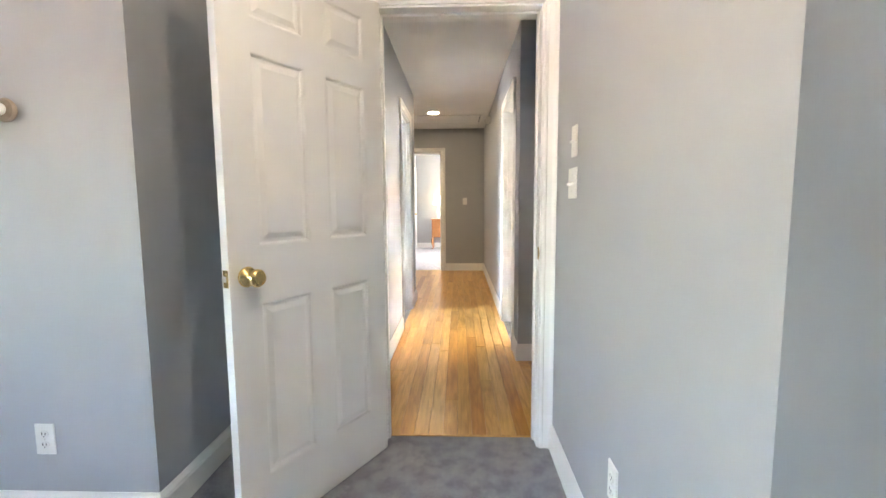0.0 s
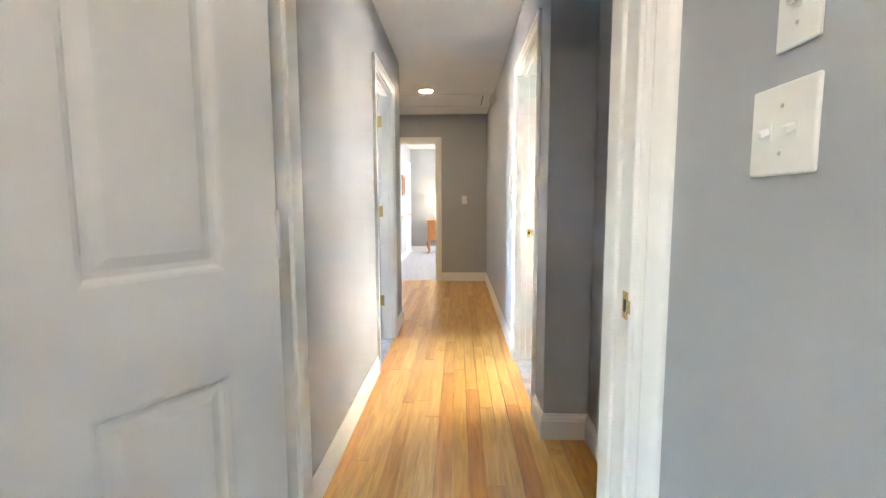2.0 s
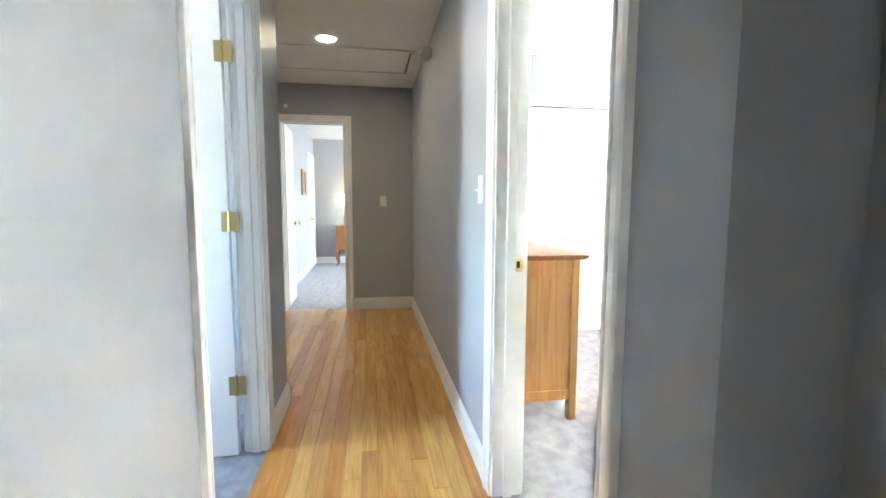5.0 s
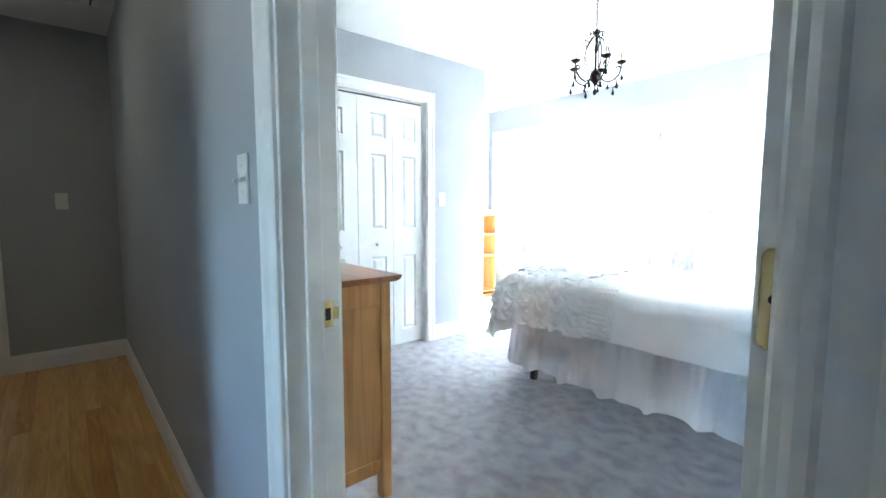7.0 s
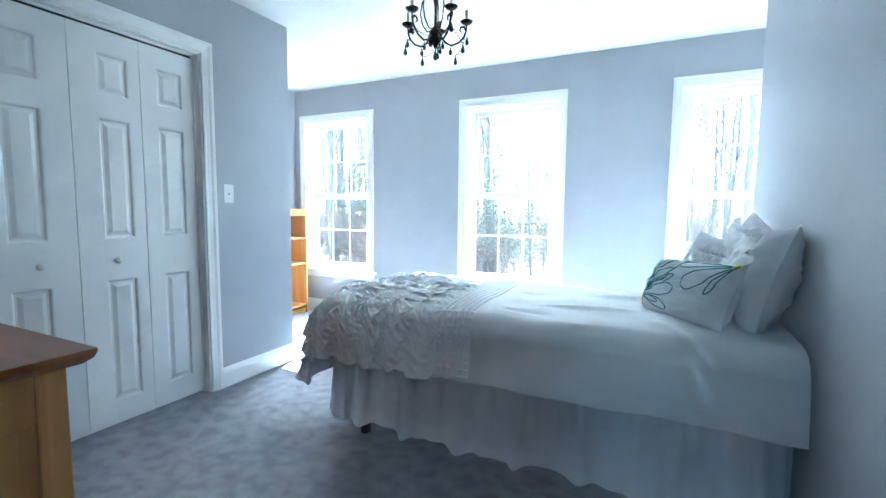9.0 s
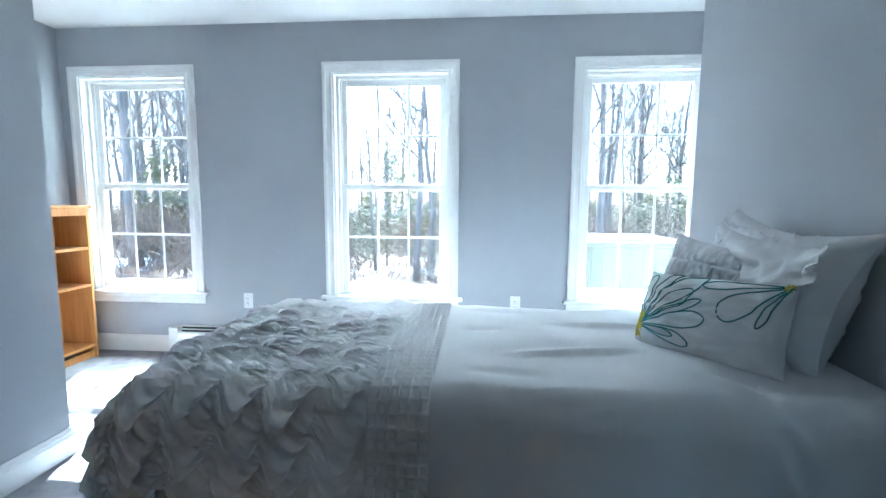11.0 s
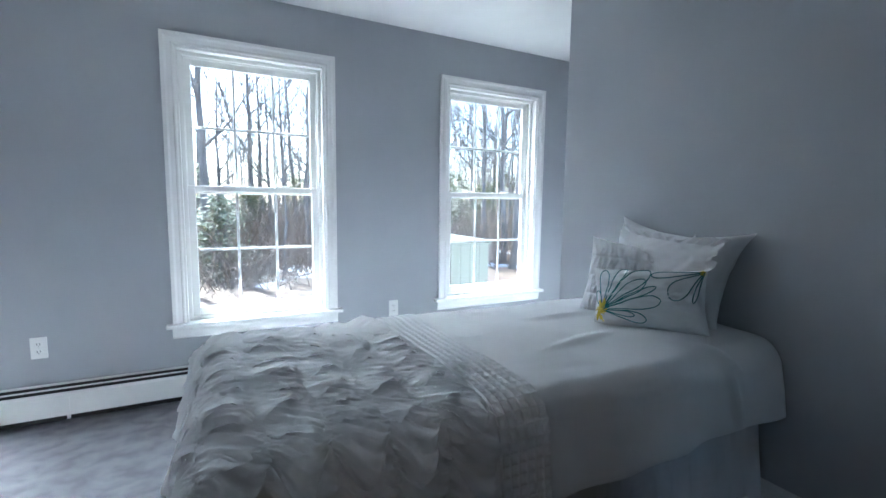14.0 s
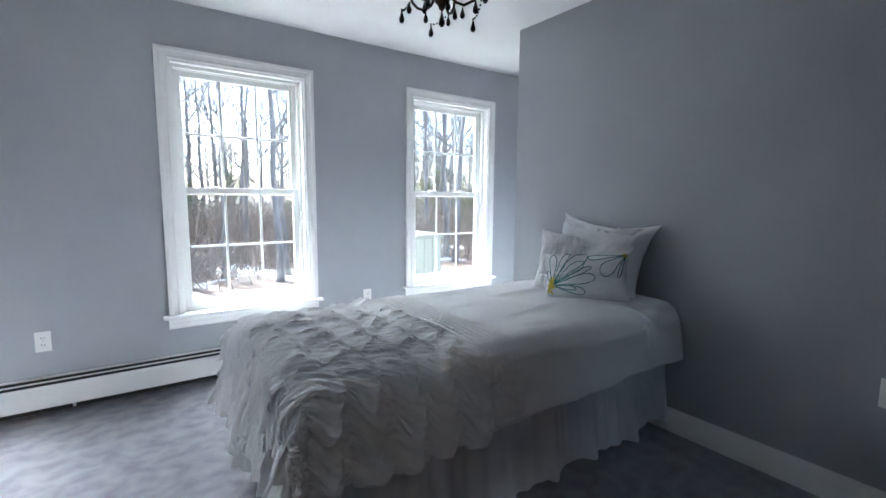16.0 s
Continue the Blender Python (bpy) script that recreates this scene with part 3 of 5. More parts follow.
BULB = glow("frosted_bulb", (1.0, 0.92, 0.80), 0.12)
DOWNLIGHT = glow("downlight_lens", (1.0, 0.82, 0.58), 1.7)
SHADE = glow("linen_shade", (1.0, 0.80, 0.52), 0.045)


def plate(name, at, label, holes, category, w=0.072, h=0.116):
    """A wall plate in the xz plane that faces -y. holes: 'outlet', 'switch', 'double', 'rocker' or 'dial'."""
    p = thing(name, label, category, at)
    part("cover_plate", block(-w / 2, w / 2, -0.006, 0, -h / 2, h / 2, 0.003, 2), PLASTIC, p)
    if holes == "outlet":
        for z in (-0.02, 0.02):
            r = bmesh.new()
            merge(r, lathe([(0.0165, 0), (0.0165, 0.002), (0.015, 0.003), (0, 0.003)], 24), Matrix.Translation((0, -0.006, z)) @ Matrix.Rotation(radians(90), 4, "X") @ Matrix.Diagonal((1, 0.82, 1, 1)))
            rec = part("receptacle", r, PLASTIC, p)
            for x, hh in ((-0.0063, 0.0042), (0.0063, 0.0035)):
                part("slot", block(x - 0.0016, x + 0.0016, -0.0094, -0.0088, z - hh + 0.002, z + hh + 0.003), DARK, rec)
            part("slot", block(-0.002, 0.002, -0.0094, -0.0088, z - 0.010, z - 0.0065), DARK, rec)
    for x in ((-0.023, 0.023) if holes == "double" else (0,) if holes in ("switch", "rocker") else ()):
        if holes == "rocker":
            part("rocker", block(x - 0.016, x + 0.016, -0.010, -0.006, -0.033, 0.033, 0.002), PLASTIC, p)
        else:
            part("toggle_slot", block(x - 0.0055, x + 0.0055, -0.0068, -0.006, -0.0125, 0.0125), PLASTIC, p)
            b = bmesh.new()
            merge(b, block(-0.0045, 0.0045, -0.014, 0, -0.005, 0.005, 0.0015), Matrix.Translation((x, -0.0065, 0.001)) @ Matrix.Rotation(radians(24), 4, "X"))
            part("toggle", b, PLASTIC, p)
    if holes == "dial":
        b = bmesh.new()
        merge(b, lathe([(0.007, 0), (0.006, 0.004), (0, 0.0045)], 14), Matrix.Translation((0, -0.006, 0)) @ Matrix.Rotation(radians(90), 4, "X"))
        part("coax_socket", b, STEEL, p)
    for z in ((-0.03, 0.03) if holes != "outlet" else (0,)):
        b = bmesh.new()
        merge(b, lathe([(0.003, 0), (0.0025, 0.0012), (0, 0.0014)], 10), Matrix.Translation((0, -0.006, z)) @ Matrix.Rotation(radians(90), 4, "X"))
        part("screw", b, STEEL, p)
    return p


# start room fittings
plate("wall_outlet", pose(-1.237, 1.50, 0.33), "white duplex outlet on grey-blue wall", "outlet", "outlet")
plate("wall_outlet", pose(0.70, 1.225, 0.37, 0, 0, -90), "white duplex outlet low on pale wall", "outlet", "outlet")
plate("light_switch", pose(0.70, 1.75, 1.242, 0, 0, -90), "white double toggle switch plate beside the doorway", "double", "switch", 0.116, 0.116)
plate("light_switch", pose(0.70, 1.735, 1.398, 0, 0, -90), "white single toggle switch plate beside the doorway", "switch", "switch")
hk = thing("wall_peg", "round turned pale wooden peg on the wall", "wall hook", pose(-1.257, 1.50, 1.49, 90))
hk.scale = (1.35, 1.35, 1.35)
part("rosette", lathe([(0.028, 0), (0.030, 0.006), (0.027, 0.012), (0.016, 0.016), (0, 0.016)], 26), wood("pale_peg_wood", (0.50, 0.42, 0.33), (0.38, 0.30, 0.22), 0.5), hk)
part("peg", lathe([(0.014, 0.012), (0.015, 0.034), (0.022, 0.042), (0.022, 0.052), (0.012, 0.058), (0, 0.058)], 22), PLASTIC, hk, "pale grey end cap")

# hall fittings
plate("light_switch", pose(0.368, 7.72, 1.203), "white rocker switch on the end wall", "rocker", "switch")
plate("light_switch", pose(0.695, 4.58, 1.229, 0, 0, -90), "white toggle switch beside white door casing", "double", "switch", 0.072, 0.116)
plate("light_switch", pose(2.893, 6.465, 1.232), "white toggle switch beside the closet", "switch", "switch")
plate("wall_outlet", pose(4.795, 6.325, 0.418, 0, 0, -90), "white duplex outlet under the windows", "outlet", "outlet")
plate("wall_outlet", pose(4.795, 4.32, 0.438, 0, 0, -90), "white duplex outlet between the windows", "outlet", "outlet")
plate("cable_plate", pose(1.835, 3.545, 0.515, 0, 0, 180), "white cable wall plate on grey wall", "dial", "wall plate")

sensor = thing("alarm_sensor", "small white corner alarm sensor under the ceiling", "sensor", pose(0.695, 6.15, 2.27))
part("bracket", block(-0.03, 0, -0.012, 0.012, -0.02, 0.03, 0.003), PLASTIC, sensor)
bm = bmesh.new()
merge(bm, block(-0.03, 0.03, -0.022, 0.022, -0.045, 0.05, 0.008, 2), Matrix.Translation((-0.045, -0.02, 0.0)) @ Matrix.Rotation(radians(12), 4, "Y"))
part("sensor_body", bm, PLASTIC, sensor)
part("lens", block(-0.079, -0.074, -0.036, -0.004, -0.035, 0.0, 0.002), DARK, sensor, "dark curved lens")
chime = thing("wall_sensor", "tiny white square sensor above the doorway", "sensor", pose(-0.635, 7.72, 2.19))
part("sensor_body", block(-0.018, 0.018, -0.014, 0, -0.018, 0.018, 0.004, 2), PLASTIC, chime)

down = thing("recessed_light", "lit recessed ceiling downlight with white ring", "ceiling light", pose(-0.087, 6.365, H))
part("trim_ring", lathe([(0.092, 0), (0.092, -0.003), (0.080, -0.007), (0.070, -0.006), (0.068, 0)], 36), TRIM, down)
part("lens", lathe([(0.068, -0.001), (0.066, -0.004), (0, -0.005)], 36), DOWNLIGHT, down, "warm glowing lens")

hatch = thing("attic_hatch", "white attic hatch panel with trim in the ceiling", "hatch", pose(0.0, 6.86, H))
part("hatch_panel", block(-0.57, 0.57, -0.29, 0.29, -0.008, -0.001, 0.002), CEIL, hatch)
for x0, x1, y0, y1 in ((-0.615, 0.615, -0.335, -0.300), (-0.615, 0.615, 0.300, 0.335), (-0.615, -0.582, -0.300, 0.300), (0.582, 0.615, -0.300, 0.300)):
    part("trim_strip", block(x0, x1, y0, y1, -0.014, -0.0005, 0.004), TRIM, hatch)
part("gap", block(0.571, 0.581, -0.29, 0.29, -0.003, -0.0005), DARK, hatch, "dark gap beside the panel")

# ---- far room ----
cab = thing("side_cabinet", "small antique wooden cabinet on curved legs", "cabinet", pose(-0.19, 11.58, 0))
part("body", block(-0.24, 0.24, -0.19, 0.19, 0.30, 0.75, 0.006), ANTIQUE, cab)
part("top", block(-0.265, 0.265, -0.215, 0.21, 0.75, 0.775, 0.008, 2), ANTIQUE, cab)
for z0, z1 in ((0.33, 0.52), (0.54, 0.73)):
    dr = part("drawer", block(-0.215, 0.215, -0.199, -0.188, z0, z1, 0.004), ANTIQUE, cab)
    b = bmesh.new()
    merge(b, lathe([(0.008, 0), (0.006, 0.01), (0.013, 0.018), (0, 0.024)], 12), Matrix.Translation((0, -0.198, (z0 + z1) / 2)) @ Matrix.Rotation(radians(90), 4, "X"))
    part("drawer_knob", b, BRASS, dr)
for sx in (-1, 1):
    for sy in (-1, 1):
        b = bmesh.new()
        tube(b, [(sx * 0.205, sy * 0.155, 0.32), (sx * 0.235, sy * 0.185, 0.24), (sx * 0.225, sy * 0.175, 0.12), (sx * 0.205, sy * 0.158, 0.04), (sx * 0.235, sy * 0.185, 0.0)], [0.03, 0.03, 0.02, 0.014, 0.022], 8)
        part("leg", b, ANTIQUE, cab, "", True)
lampt = thing("table_lamp", "lit table lamp with cream drum shade", "lamp", pose(-0.27, 11.55, 0.775))
part("base", lathe([(0.055, 0), (0.058, 0.012), (0.03, 0.03), (0.045, 0.09), (0.055, 0.15), (0.04, 0.22), (0.016, 0.28), (0.012, 0.38), (0, 0.38)], 24), PLASTIC, lampt, "white ceramic base", True)
bm = lathe([(0.125, 0.36), (0.125, 0.361), (0.105, 0.60), (0.103, 0.60), (0.123, 0.361)], 32)
part("shade", bm, SHADE, lampt, "glowing cream shade")
pic = thing("picture", "small dark wooden framed picture on the wall", "picture", pose(-0.86, 10.35, 1.52))
for y0, y1, z0, z1 in ((-0.19, 0.19, 0.17, 0.205), (-0.19, 0.19, -0.205, -0.17), (-0.19, -0.155, -0.17, 0.17), (0.155, 0.19, -0.17, 0.17)):
    part("frame_strip", block(0, 0.025, y0, y1, z0, z1, 0.004), ANTIQUE, pic)
part("canvas", block(0.002, 0.010, -0.155, 0.155, -0.17, 0.17), wood("brown_print", (0.34, 0.20, 0.12), (0.20, 0.11, 0.07), 0.6), pic)
d2 = thing("closet_door", "closed white panelled door in the far room", "door", pose(-0.858, 10.95, 0.01, 0, 0, 90))
panel_leaf(d2, 0.70, 2.0, 0.03, 2, ROWS6, "leaf", 0.10, 0.09)
knob(d2, 0.07, 0.90, -0.015, -1)
structure("door_casing", sweep([(11.655, 0), (11.655, 2.015), (10.945, 2.015), (10.945, 0)], CASING, lambda a, z, h: (-0.86 + h, a, z)), TRIM, "white moulded door casing")

# ---- bedroom: baseboard heater ----
heat = thing("baseboard_heater", "white metal baseboard heater under the windows", "heater", pose(4.795, 0, 0))


def strip(prof, y0, y1):
    bm = bmesh.new()
    e = [[bm.verts.new((-px, y, pz)) for px, pz in prof] for y in (y0, y1)]
    k = len(prof)
    for j in range(k):
        bm.faces.new((e[0][j], e[0][(j + 1) % k], e[1][(j + 1) % k], e[1][j]))
    bm.faces.new(e[0][::-1]), bm.faces.new(e[1])
    bmesh.ops.recalc_face_normals(bm, faces=bm.faces)
    return bm


HY0, HY1 = 2.22, 6.86
part("back_panel", strip(((0, 0.012), (0.004, 0.012), (0.004, 0.215), (0.016, 0.218), (0.018, 0.212), (0.008, 0.208), (0, 0.208)), HY0, HY1), HEATER, heat)
# black strip paints the shade inside the heater's top slot
part("damper", strip(((0.006, 0.140), (0.030, 0.140), (0.012, 0.203), (0.006, 0.203)), HY0, HY1), DARK, heat, "black strip standing in for the shade in the top slot")
part("louvre", strip(((0.023, 0.184), (0.026, 0.184), (0.022, 0.191), (0.019, 0.191)), HY0, HY1), HEATER, heat, "thin white louvre blade")
part("front_cover", strip(((0.062, 0.048), (0.066, 0.052), (0.066, 0.164), (0.058, 0.177), (0.054, 0.177), (0.062, 0.163), (0.062, 0.054), (0.052, 0.048)), HY0, HY1), HEATER, heat)
# black filling: the inside's shade is put in as colour, without any fins
part("fin_bank", strip(((0.005, 0.02), (0.050, 0.02), (0.050, 0.135), (0.005, 0.135)), HY0, HY1), DARK, heat, "black block that makes the heater's inside look shaded")
bm = bmesh.new()
tube(bm, [(-0.032, HY0, 0.075), (-0.032, HY1, 0.075)], 0.011, 8)
part("fin_pipe", bm, DARK, heat)
part("end_cap", block(-0.070, 0, HY1, HY1 + 0.075, 0.012, 0.210, 0.006, 2), HEATER, heat)
for k in range(3):
    part("cover_clip", block(-0.068, -0.060, 3.2 + 1.5 * k, 3.215 + 1.5 * k, 0.03, 0.15), HEATER, heat)

# ---- bedroom: dresser ----
dre = thing("dresser", "honey maple dresser with dark overhanging top", "dresser", pose(0.835, 4.915, 0))
DW, DD, DHT = 1.28, 0.485, 0.880
for x, y in ((0.0, 0.0), (DD - 0.045, 0.0), (0.0, DW - 0.045), (DD - 0.045, DW - 0.045)):
    part("corner_post", block(x, x + 0.045, y, y + 0.045, 0, DHT, 0.004, 2), MAPLE, dre)
for y in (0.0, DW - 0.022):
    side = part("side_panel", block(0.045, DD - 0.045, y + 0.010, y + 0.020, 0.14, 0.80), MAPLE, dre)
    for z0, z1 in ((0.115, 0.17), (0.79, DHT)):
        part("side_rail", block(0.045, DD - 0.045, y + 0.003, y + 0.024, z0, z1, 0.002), MAPLE, dre)
part("back_panel", block(0.004, 0.014, 0.045, DW - 0.045, 0.12, DHT), MAPLE, dre)
part("bottom_panel", block(0.014, DD - 0.02, 0.03, DW - 0.03, 0.12, 0.135), MAPLE, dre)
for z in (0.115, 0.370, 0.625, 0.850):
    part("front_rail", block(DD - 0.03, DD - 0.004, 0.045, DW - 0.045, z, z + 0.03, 0.002), MAPLE, dre)
part("centre_post", block(DD - 0.03, DD - 0.005, DW / 2 - 0.02, DW / 2 + 0.02, 0.145, 0.850, 0.002), MAPLE, dre)
for y0, y1 in ((0.049, DW / 2 - 0.023), (DW / 2 + 0.023, DW - 0.049)):
    for z0, z1 in ((0.149, 0.366), (0.404, 0.621), (0.659, 0.846)):
        drw = part("drawer", block(DD - 0.028, DD - 0.001, y0, y1, z0, z1, 0.004, 2), MAPLE, dre)
        for yy in (y0 + 0.14, y1 - 0.14):
            b = bmesh.new()
            merge(b, lathe([(0.010, 0), (0.008, 0.012), (0.017, 0.022), (0.013, 0.028), (0, 0.030)], 14), Matrix.Translation((DD - 0.001, yy, (z0 + z1) / 2)) @ Matrix.Rotation(radians(90), 4, "Y"))
            part("drawer_knob", b, MAPLE_TOP, drw)
prof = [(0.0, 0.0), (0.012, 0.0), (0.024, 0.010), (0.028, 0.020), (0.028, 0.026)]
bm = bmesh.new()
loops = []
for o, z in prof:
    loops.append([bm.verts.new(p) for p in ((-0.002, -o - 0.004, DHT + z), (DD + o + 0.004, -o - 0.004, DHT + z), (DD + o + 0.004, DW + o + 0.004, DHT + z), (-0.002, DW + o + 0.004, DHT + z))])
for a, b in zip(loops, loops[1:]):
    for k in range(4):
        bm.faces.new((a[k], a[(k + 1) % 4], b[(k + 1) % 4], b[k]))
bm.faces.new(loops[0][::-1]), bm.faces.new(loops[-1])
part("top", bm, MAPLE_TOP, dre, "darker polished top with ogee edge")

# ---- bedroom: bookcase ----
boo = thing("bookcase", "golden pine open bookcase with empty shelves", "bookcase", pose(3.93, 7.44, 0))
BW, BD, BH = 0.72, 0.27, 1.11
for x in (0, BW - 0.02):
    part("side_panel", block(x, x + 0.02, 0, BD, 0, BH, 0.002), PINE, boo)
for z in (0.08, 0.535, 0.81):
    part("shelf", block(0.02, BW - 0.02, 0.004, BD - 0.008, z, z + 0.02, 0.002), PINE, boo)
part("top", block(-0.018, BW + 0.012, -0.018, BD, BH, BH + 0.022, 0.005, 2), PINE, boo)
part("back_panel", block(0.02, BW - 0.02, BD - 0.007, BD - 0.001, 0.05, BH), PINE, boo)
part("plinth", block(0.02, BW - 0.02, 0.02, 0.035, 0, 0.05, 0.002), PINE, boo)
part("face_rail", block(0.02, BW - 0.02, -0.002, 0.014, BH - 0.05, BH, 0.002), PINE, boo)

# ---- bedroom: bed ----
BX, BY = 3.145, 3.56                # centre line and head
A, R0, L = 0.420, 0.085, 1.90      # half width of the flat top, edge radius, length of the flat top
TOP, SIDE, FOOT = 0.690, 0.185, 0.34
EDGE = R0 * math.pi / 2


def fall(u, a):
    """How far out and how far down cloth lies at a length u from the middle."""
    if u < a:
        return u, 0.0
    if u < a + EDGE:
        g = (u - a) / R0
        return a + R0 * math.sin(g), R0 * (1 - math.cos(g))
    k = u - a - EDGE
    return a + R0 + 0.10 * k, R0 + k * 0.99


def cloth(s, t):
    """The comforter's surface: s across from the middle, t along from the head."""
    hx, dx = fall(abs(s), A)
    hy, dy = fall(t, L)
    down = (dx ** 4 + dy ** 4) ** 0.25
    x = BX + math.copysign(hx, s)
    y = BY + hy
    p = Vector((x, y, 0))
    puff = 0.030 * (1 - (abs(s) / (A + 0.1)) ** 4 if abs(s) < A + 0.1 else 0)
    crease = 0.012 * noise.noise((s * 2.3, t * 3.1, 0.4)) + 0.007 * noise.noise((s * 7, t * 5, 1.7))
    ridge = 0.0
    for a0, b0, ln, ang, h0 in ((0.10, 0.55, 0.34, 0.2, 0.016), (-0.18, 0.72, 0.40, -0.15, 0.012), (0.30, 0.95, 0.22, 0.1, 0.014), (-0.45, 0.35, 0.30, 0.9, 0.018), (-0.62, 0.30, 0.22, 1.2, 0.020), (0.05, 1.02, 0.16, 0.0, -0.007), (-0.36, 0.95, 0.20, 0.1, -0.006)):
        ca, sa = math.cos(ang), math.sin(ang)
        uu, vv = (t - b0) * ca + (s - a0) * sa, -(t - b0) * sa + (s - a0) * ca
        ridge += h0 * math.exp(-(vv / 0.022) ** 2 - (uu / ln * 2) ** 4)
    hang = max(0.0, down - R0)
    wave = 0.05 * hang * math.sin(9.0 * (t if dx > dy else s * 1.2) + 1.3) + 0.03 * hang * math.sin(23 * (t if dx > dy else s) + 0.4)
    out = Vector((math.copysign(1, s) if dx > 0.02 else 0, 1 if dy > 0.02 else 0, 0))
    p += out * (wave + crease * 0.6 * (down > R0 * 0.5))
    p.z = TOP + puff + (crease + ridge) * (1 - min(1, down / 0.2)) - down
    if down > 0.03:
        p += out * ridge * 0.8
    return p


def cloth_normal(s, t):
    e = 0.006
    n = (cloth(s + e, t) - cloth(s - e, t)).cross(cloth(s, t + e) - cloth(s, t - e))
    return n.normalized()


bed = thing("bed", "bed in white ruffled comforter and pleated skirt", "bed", pose(BX, BY, 0))
inv = Matrix.Translation((-BX, -BY, 0))


def placed(bm):
    bmesh.ops.transform(bm, matrix=inv, verts=bm.verts)
    return bm


S_MAX, T_MAX = A + EDGE + SIDE, L + EDGE + FOOT
NS, NT = 150, 180
bm = bmesh.new()
grid = []
BAND0, BAND1 = 1.145, 1.305


def lift(s, t):
    """Tucks of the band between plain and ruffled cloth."""
    if BAND0 < t < BAND1:
        a = abs((t - BAND0) / 0.026 % 1 - 0.5) * 2
        b = abs(s / 0.030 % 1 - 0.5) * 2
        return 0.0085 * max(a ** 4, 0.75 * b ** 4)
    return 0.0


for i in range(NS + 1):
    row = []
    for j in range(NT + 1):
        s, t = -S_MAX + 2 * S_MAX * i / NS, T_MAX * (j / NT)
        row.append(bm.verts.new(cloth(s, t)))
    grid.append(row)
for i in range(NS):
    for j in range(NT):
        bm.faces.new((grid[i][j], grid[i + 1][j], grid[i + 1][j + 1], grid[i][j + 1]))
part("comforter", placed(bm), LINEN, bed, "white cotton comforter", True)
# tucked band
bm = bmesh.new()
g2 = []
NU, NV = 640, 70
for i in range(NU):
    s = -S_MAX + 2 * S_MAX * i / (NU - 1)
    row = []
    for j in range(NV + 1):
        t = BAND0 + (BAND1 - BAND0) * j / NV
        row.append(bm.verts.new(cloth(s, t) + cloth_normal(s, t) * (0.003 + lift(s, t))))
    g2.append(row)
for i in range(NU - 1):
    for j in range(NV):
        bm.faces.new((g2[i][j], g2[i + 1][j], g2[i + 1][j + 1], g2[i][j + 1]))
part("tucked_band", placed(bm), LINEN, bed, "band of fine square tucks", True)


# ruffles: gathered flaps in overlapping rows between seams
def tri(x):
    """A sharp-crested wave between -1 and 1."""
    return 2 * abs(2 * (x - math.floor(x + 0.5))) - 1


def creased(x, y, z):
    return 0.5 - 2 * abs(noise.noise((x, y, z)))


rng = random.Random(7)
cols = 8
t0 = BAND1 + 0.005
cw = (T_MAX - t0) / cols


def flap(s0, sg, tc, ln, wd, hi, leafy, lean, ph, slope):
    """One ruffle: sewn along both sides, its free end lifted."""
    bm = bmesh.new()
    M, N = 44, 18
    ids = []
    crest = rng.uniform(-0.22, 0.22)
    gathers = rng.uniform(5.5, 8)
    for i in range(M + 1):
        p = i / M
        row = []
        for j in range(N + 1):
            q = j / N - 0.5
            e = 2 * abs(q)
            taper = 1 - 0.25 * max(0, p - 0.5) ** 1.6 / 0.33
            ss = s0 + sg * p * ln * (1 - leafy * q * q * p + 0.7 * lean * q * p)
            ss = max(-S_MAX - 0.015, min(S_MAX + 0.015, ss))
            tt = tc + q * wd * taper + lean * p * 0.015
            tt = min(T_MAX + 0.04, max(t0 - 0.012, tt))
            side = (q - crest) / (0.5 - crest) if q > crest else (crest - q) / (0.5 + crest)
            tent = min(1.0, 1.7 * (1 - side)) * (1 - 0.25 * side)
            up = 0.003 + hi * p ** slope * tent
            near = math.exp(-(1 - e) / 0.5)
            up += 0.0048 * near * tri(gathers * (p + 0.35 * e * (1 if q > 0 else -1)) + ph) * (0.4 + 0.6 * (e < 0.97))
            up += 0.0060 * (1 - near) * tri(2.2 * q * (1.5 - p) + 3.1 * p + ph * 1.7)
            up += 0.0055 * creased(ss * 13 + ph, tt * 9, ph) * (0.3 + p)
            up += 0.0018 * creased(ss * 34, tt * 22 + ph, 2.0)
            row.append(bm.verts.new(cloth(ss, tt) + cloth_normal(ss, tt) * max(0.002, up)))
        ids.append(row)
    for i in range(M):
        for j in range(N):
            q4 = (ids[i][j], ids[i + 1][j], ids[i + 1][j + 1], ids[i][j + 1])
            bm.faces.new(q4 if sg > 0 else q4[::-1])
    part("ruffle", placed(bm), LINEN, bed, "", True)


for c in range(cols):
    tc0 = t0 + (c + 0.5) * cw
    s = sc0 = 0.34 + rng.uniform(-0.08, 0.08)
    steps = []
    while s < S_MAX - 0.02:
        steps.append((s, 1))
        s += rng.uniform(0.085, 0.12)
    s = sc0
    while s > -S_MAX + 0.02:
        steps.append((s, -1))
        s -= rng.uniform(0.085, 0.12)
    for s0, sg in steps:
        out = abs(s0 + sg * 0.1) > A
        tc = tc0 + rng.uniform(-0.008, 0.008)
        flap(s0, sg, tc, rng.uniform(0.13, 0.18) * (1.15 if out else 1), cw * rng.uniform(1.0, 1.10), rng.uniform(0.022, 0.044) if out else rng.uniform(0.012, 0.030), 1.5 if out else 0.2,
             rng.uniform(-0.3, 1.0), rng.uniform(0, 6.3), rng.uniform(1.0, 1.6))


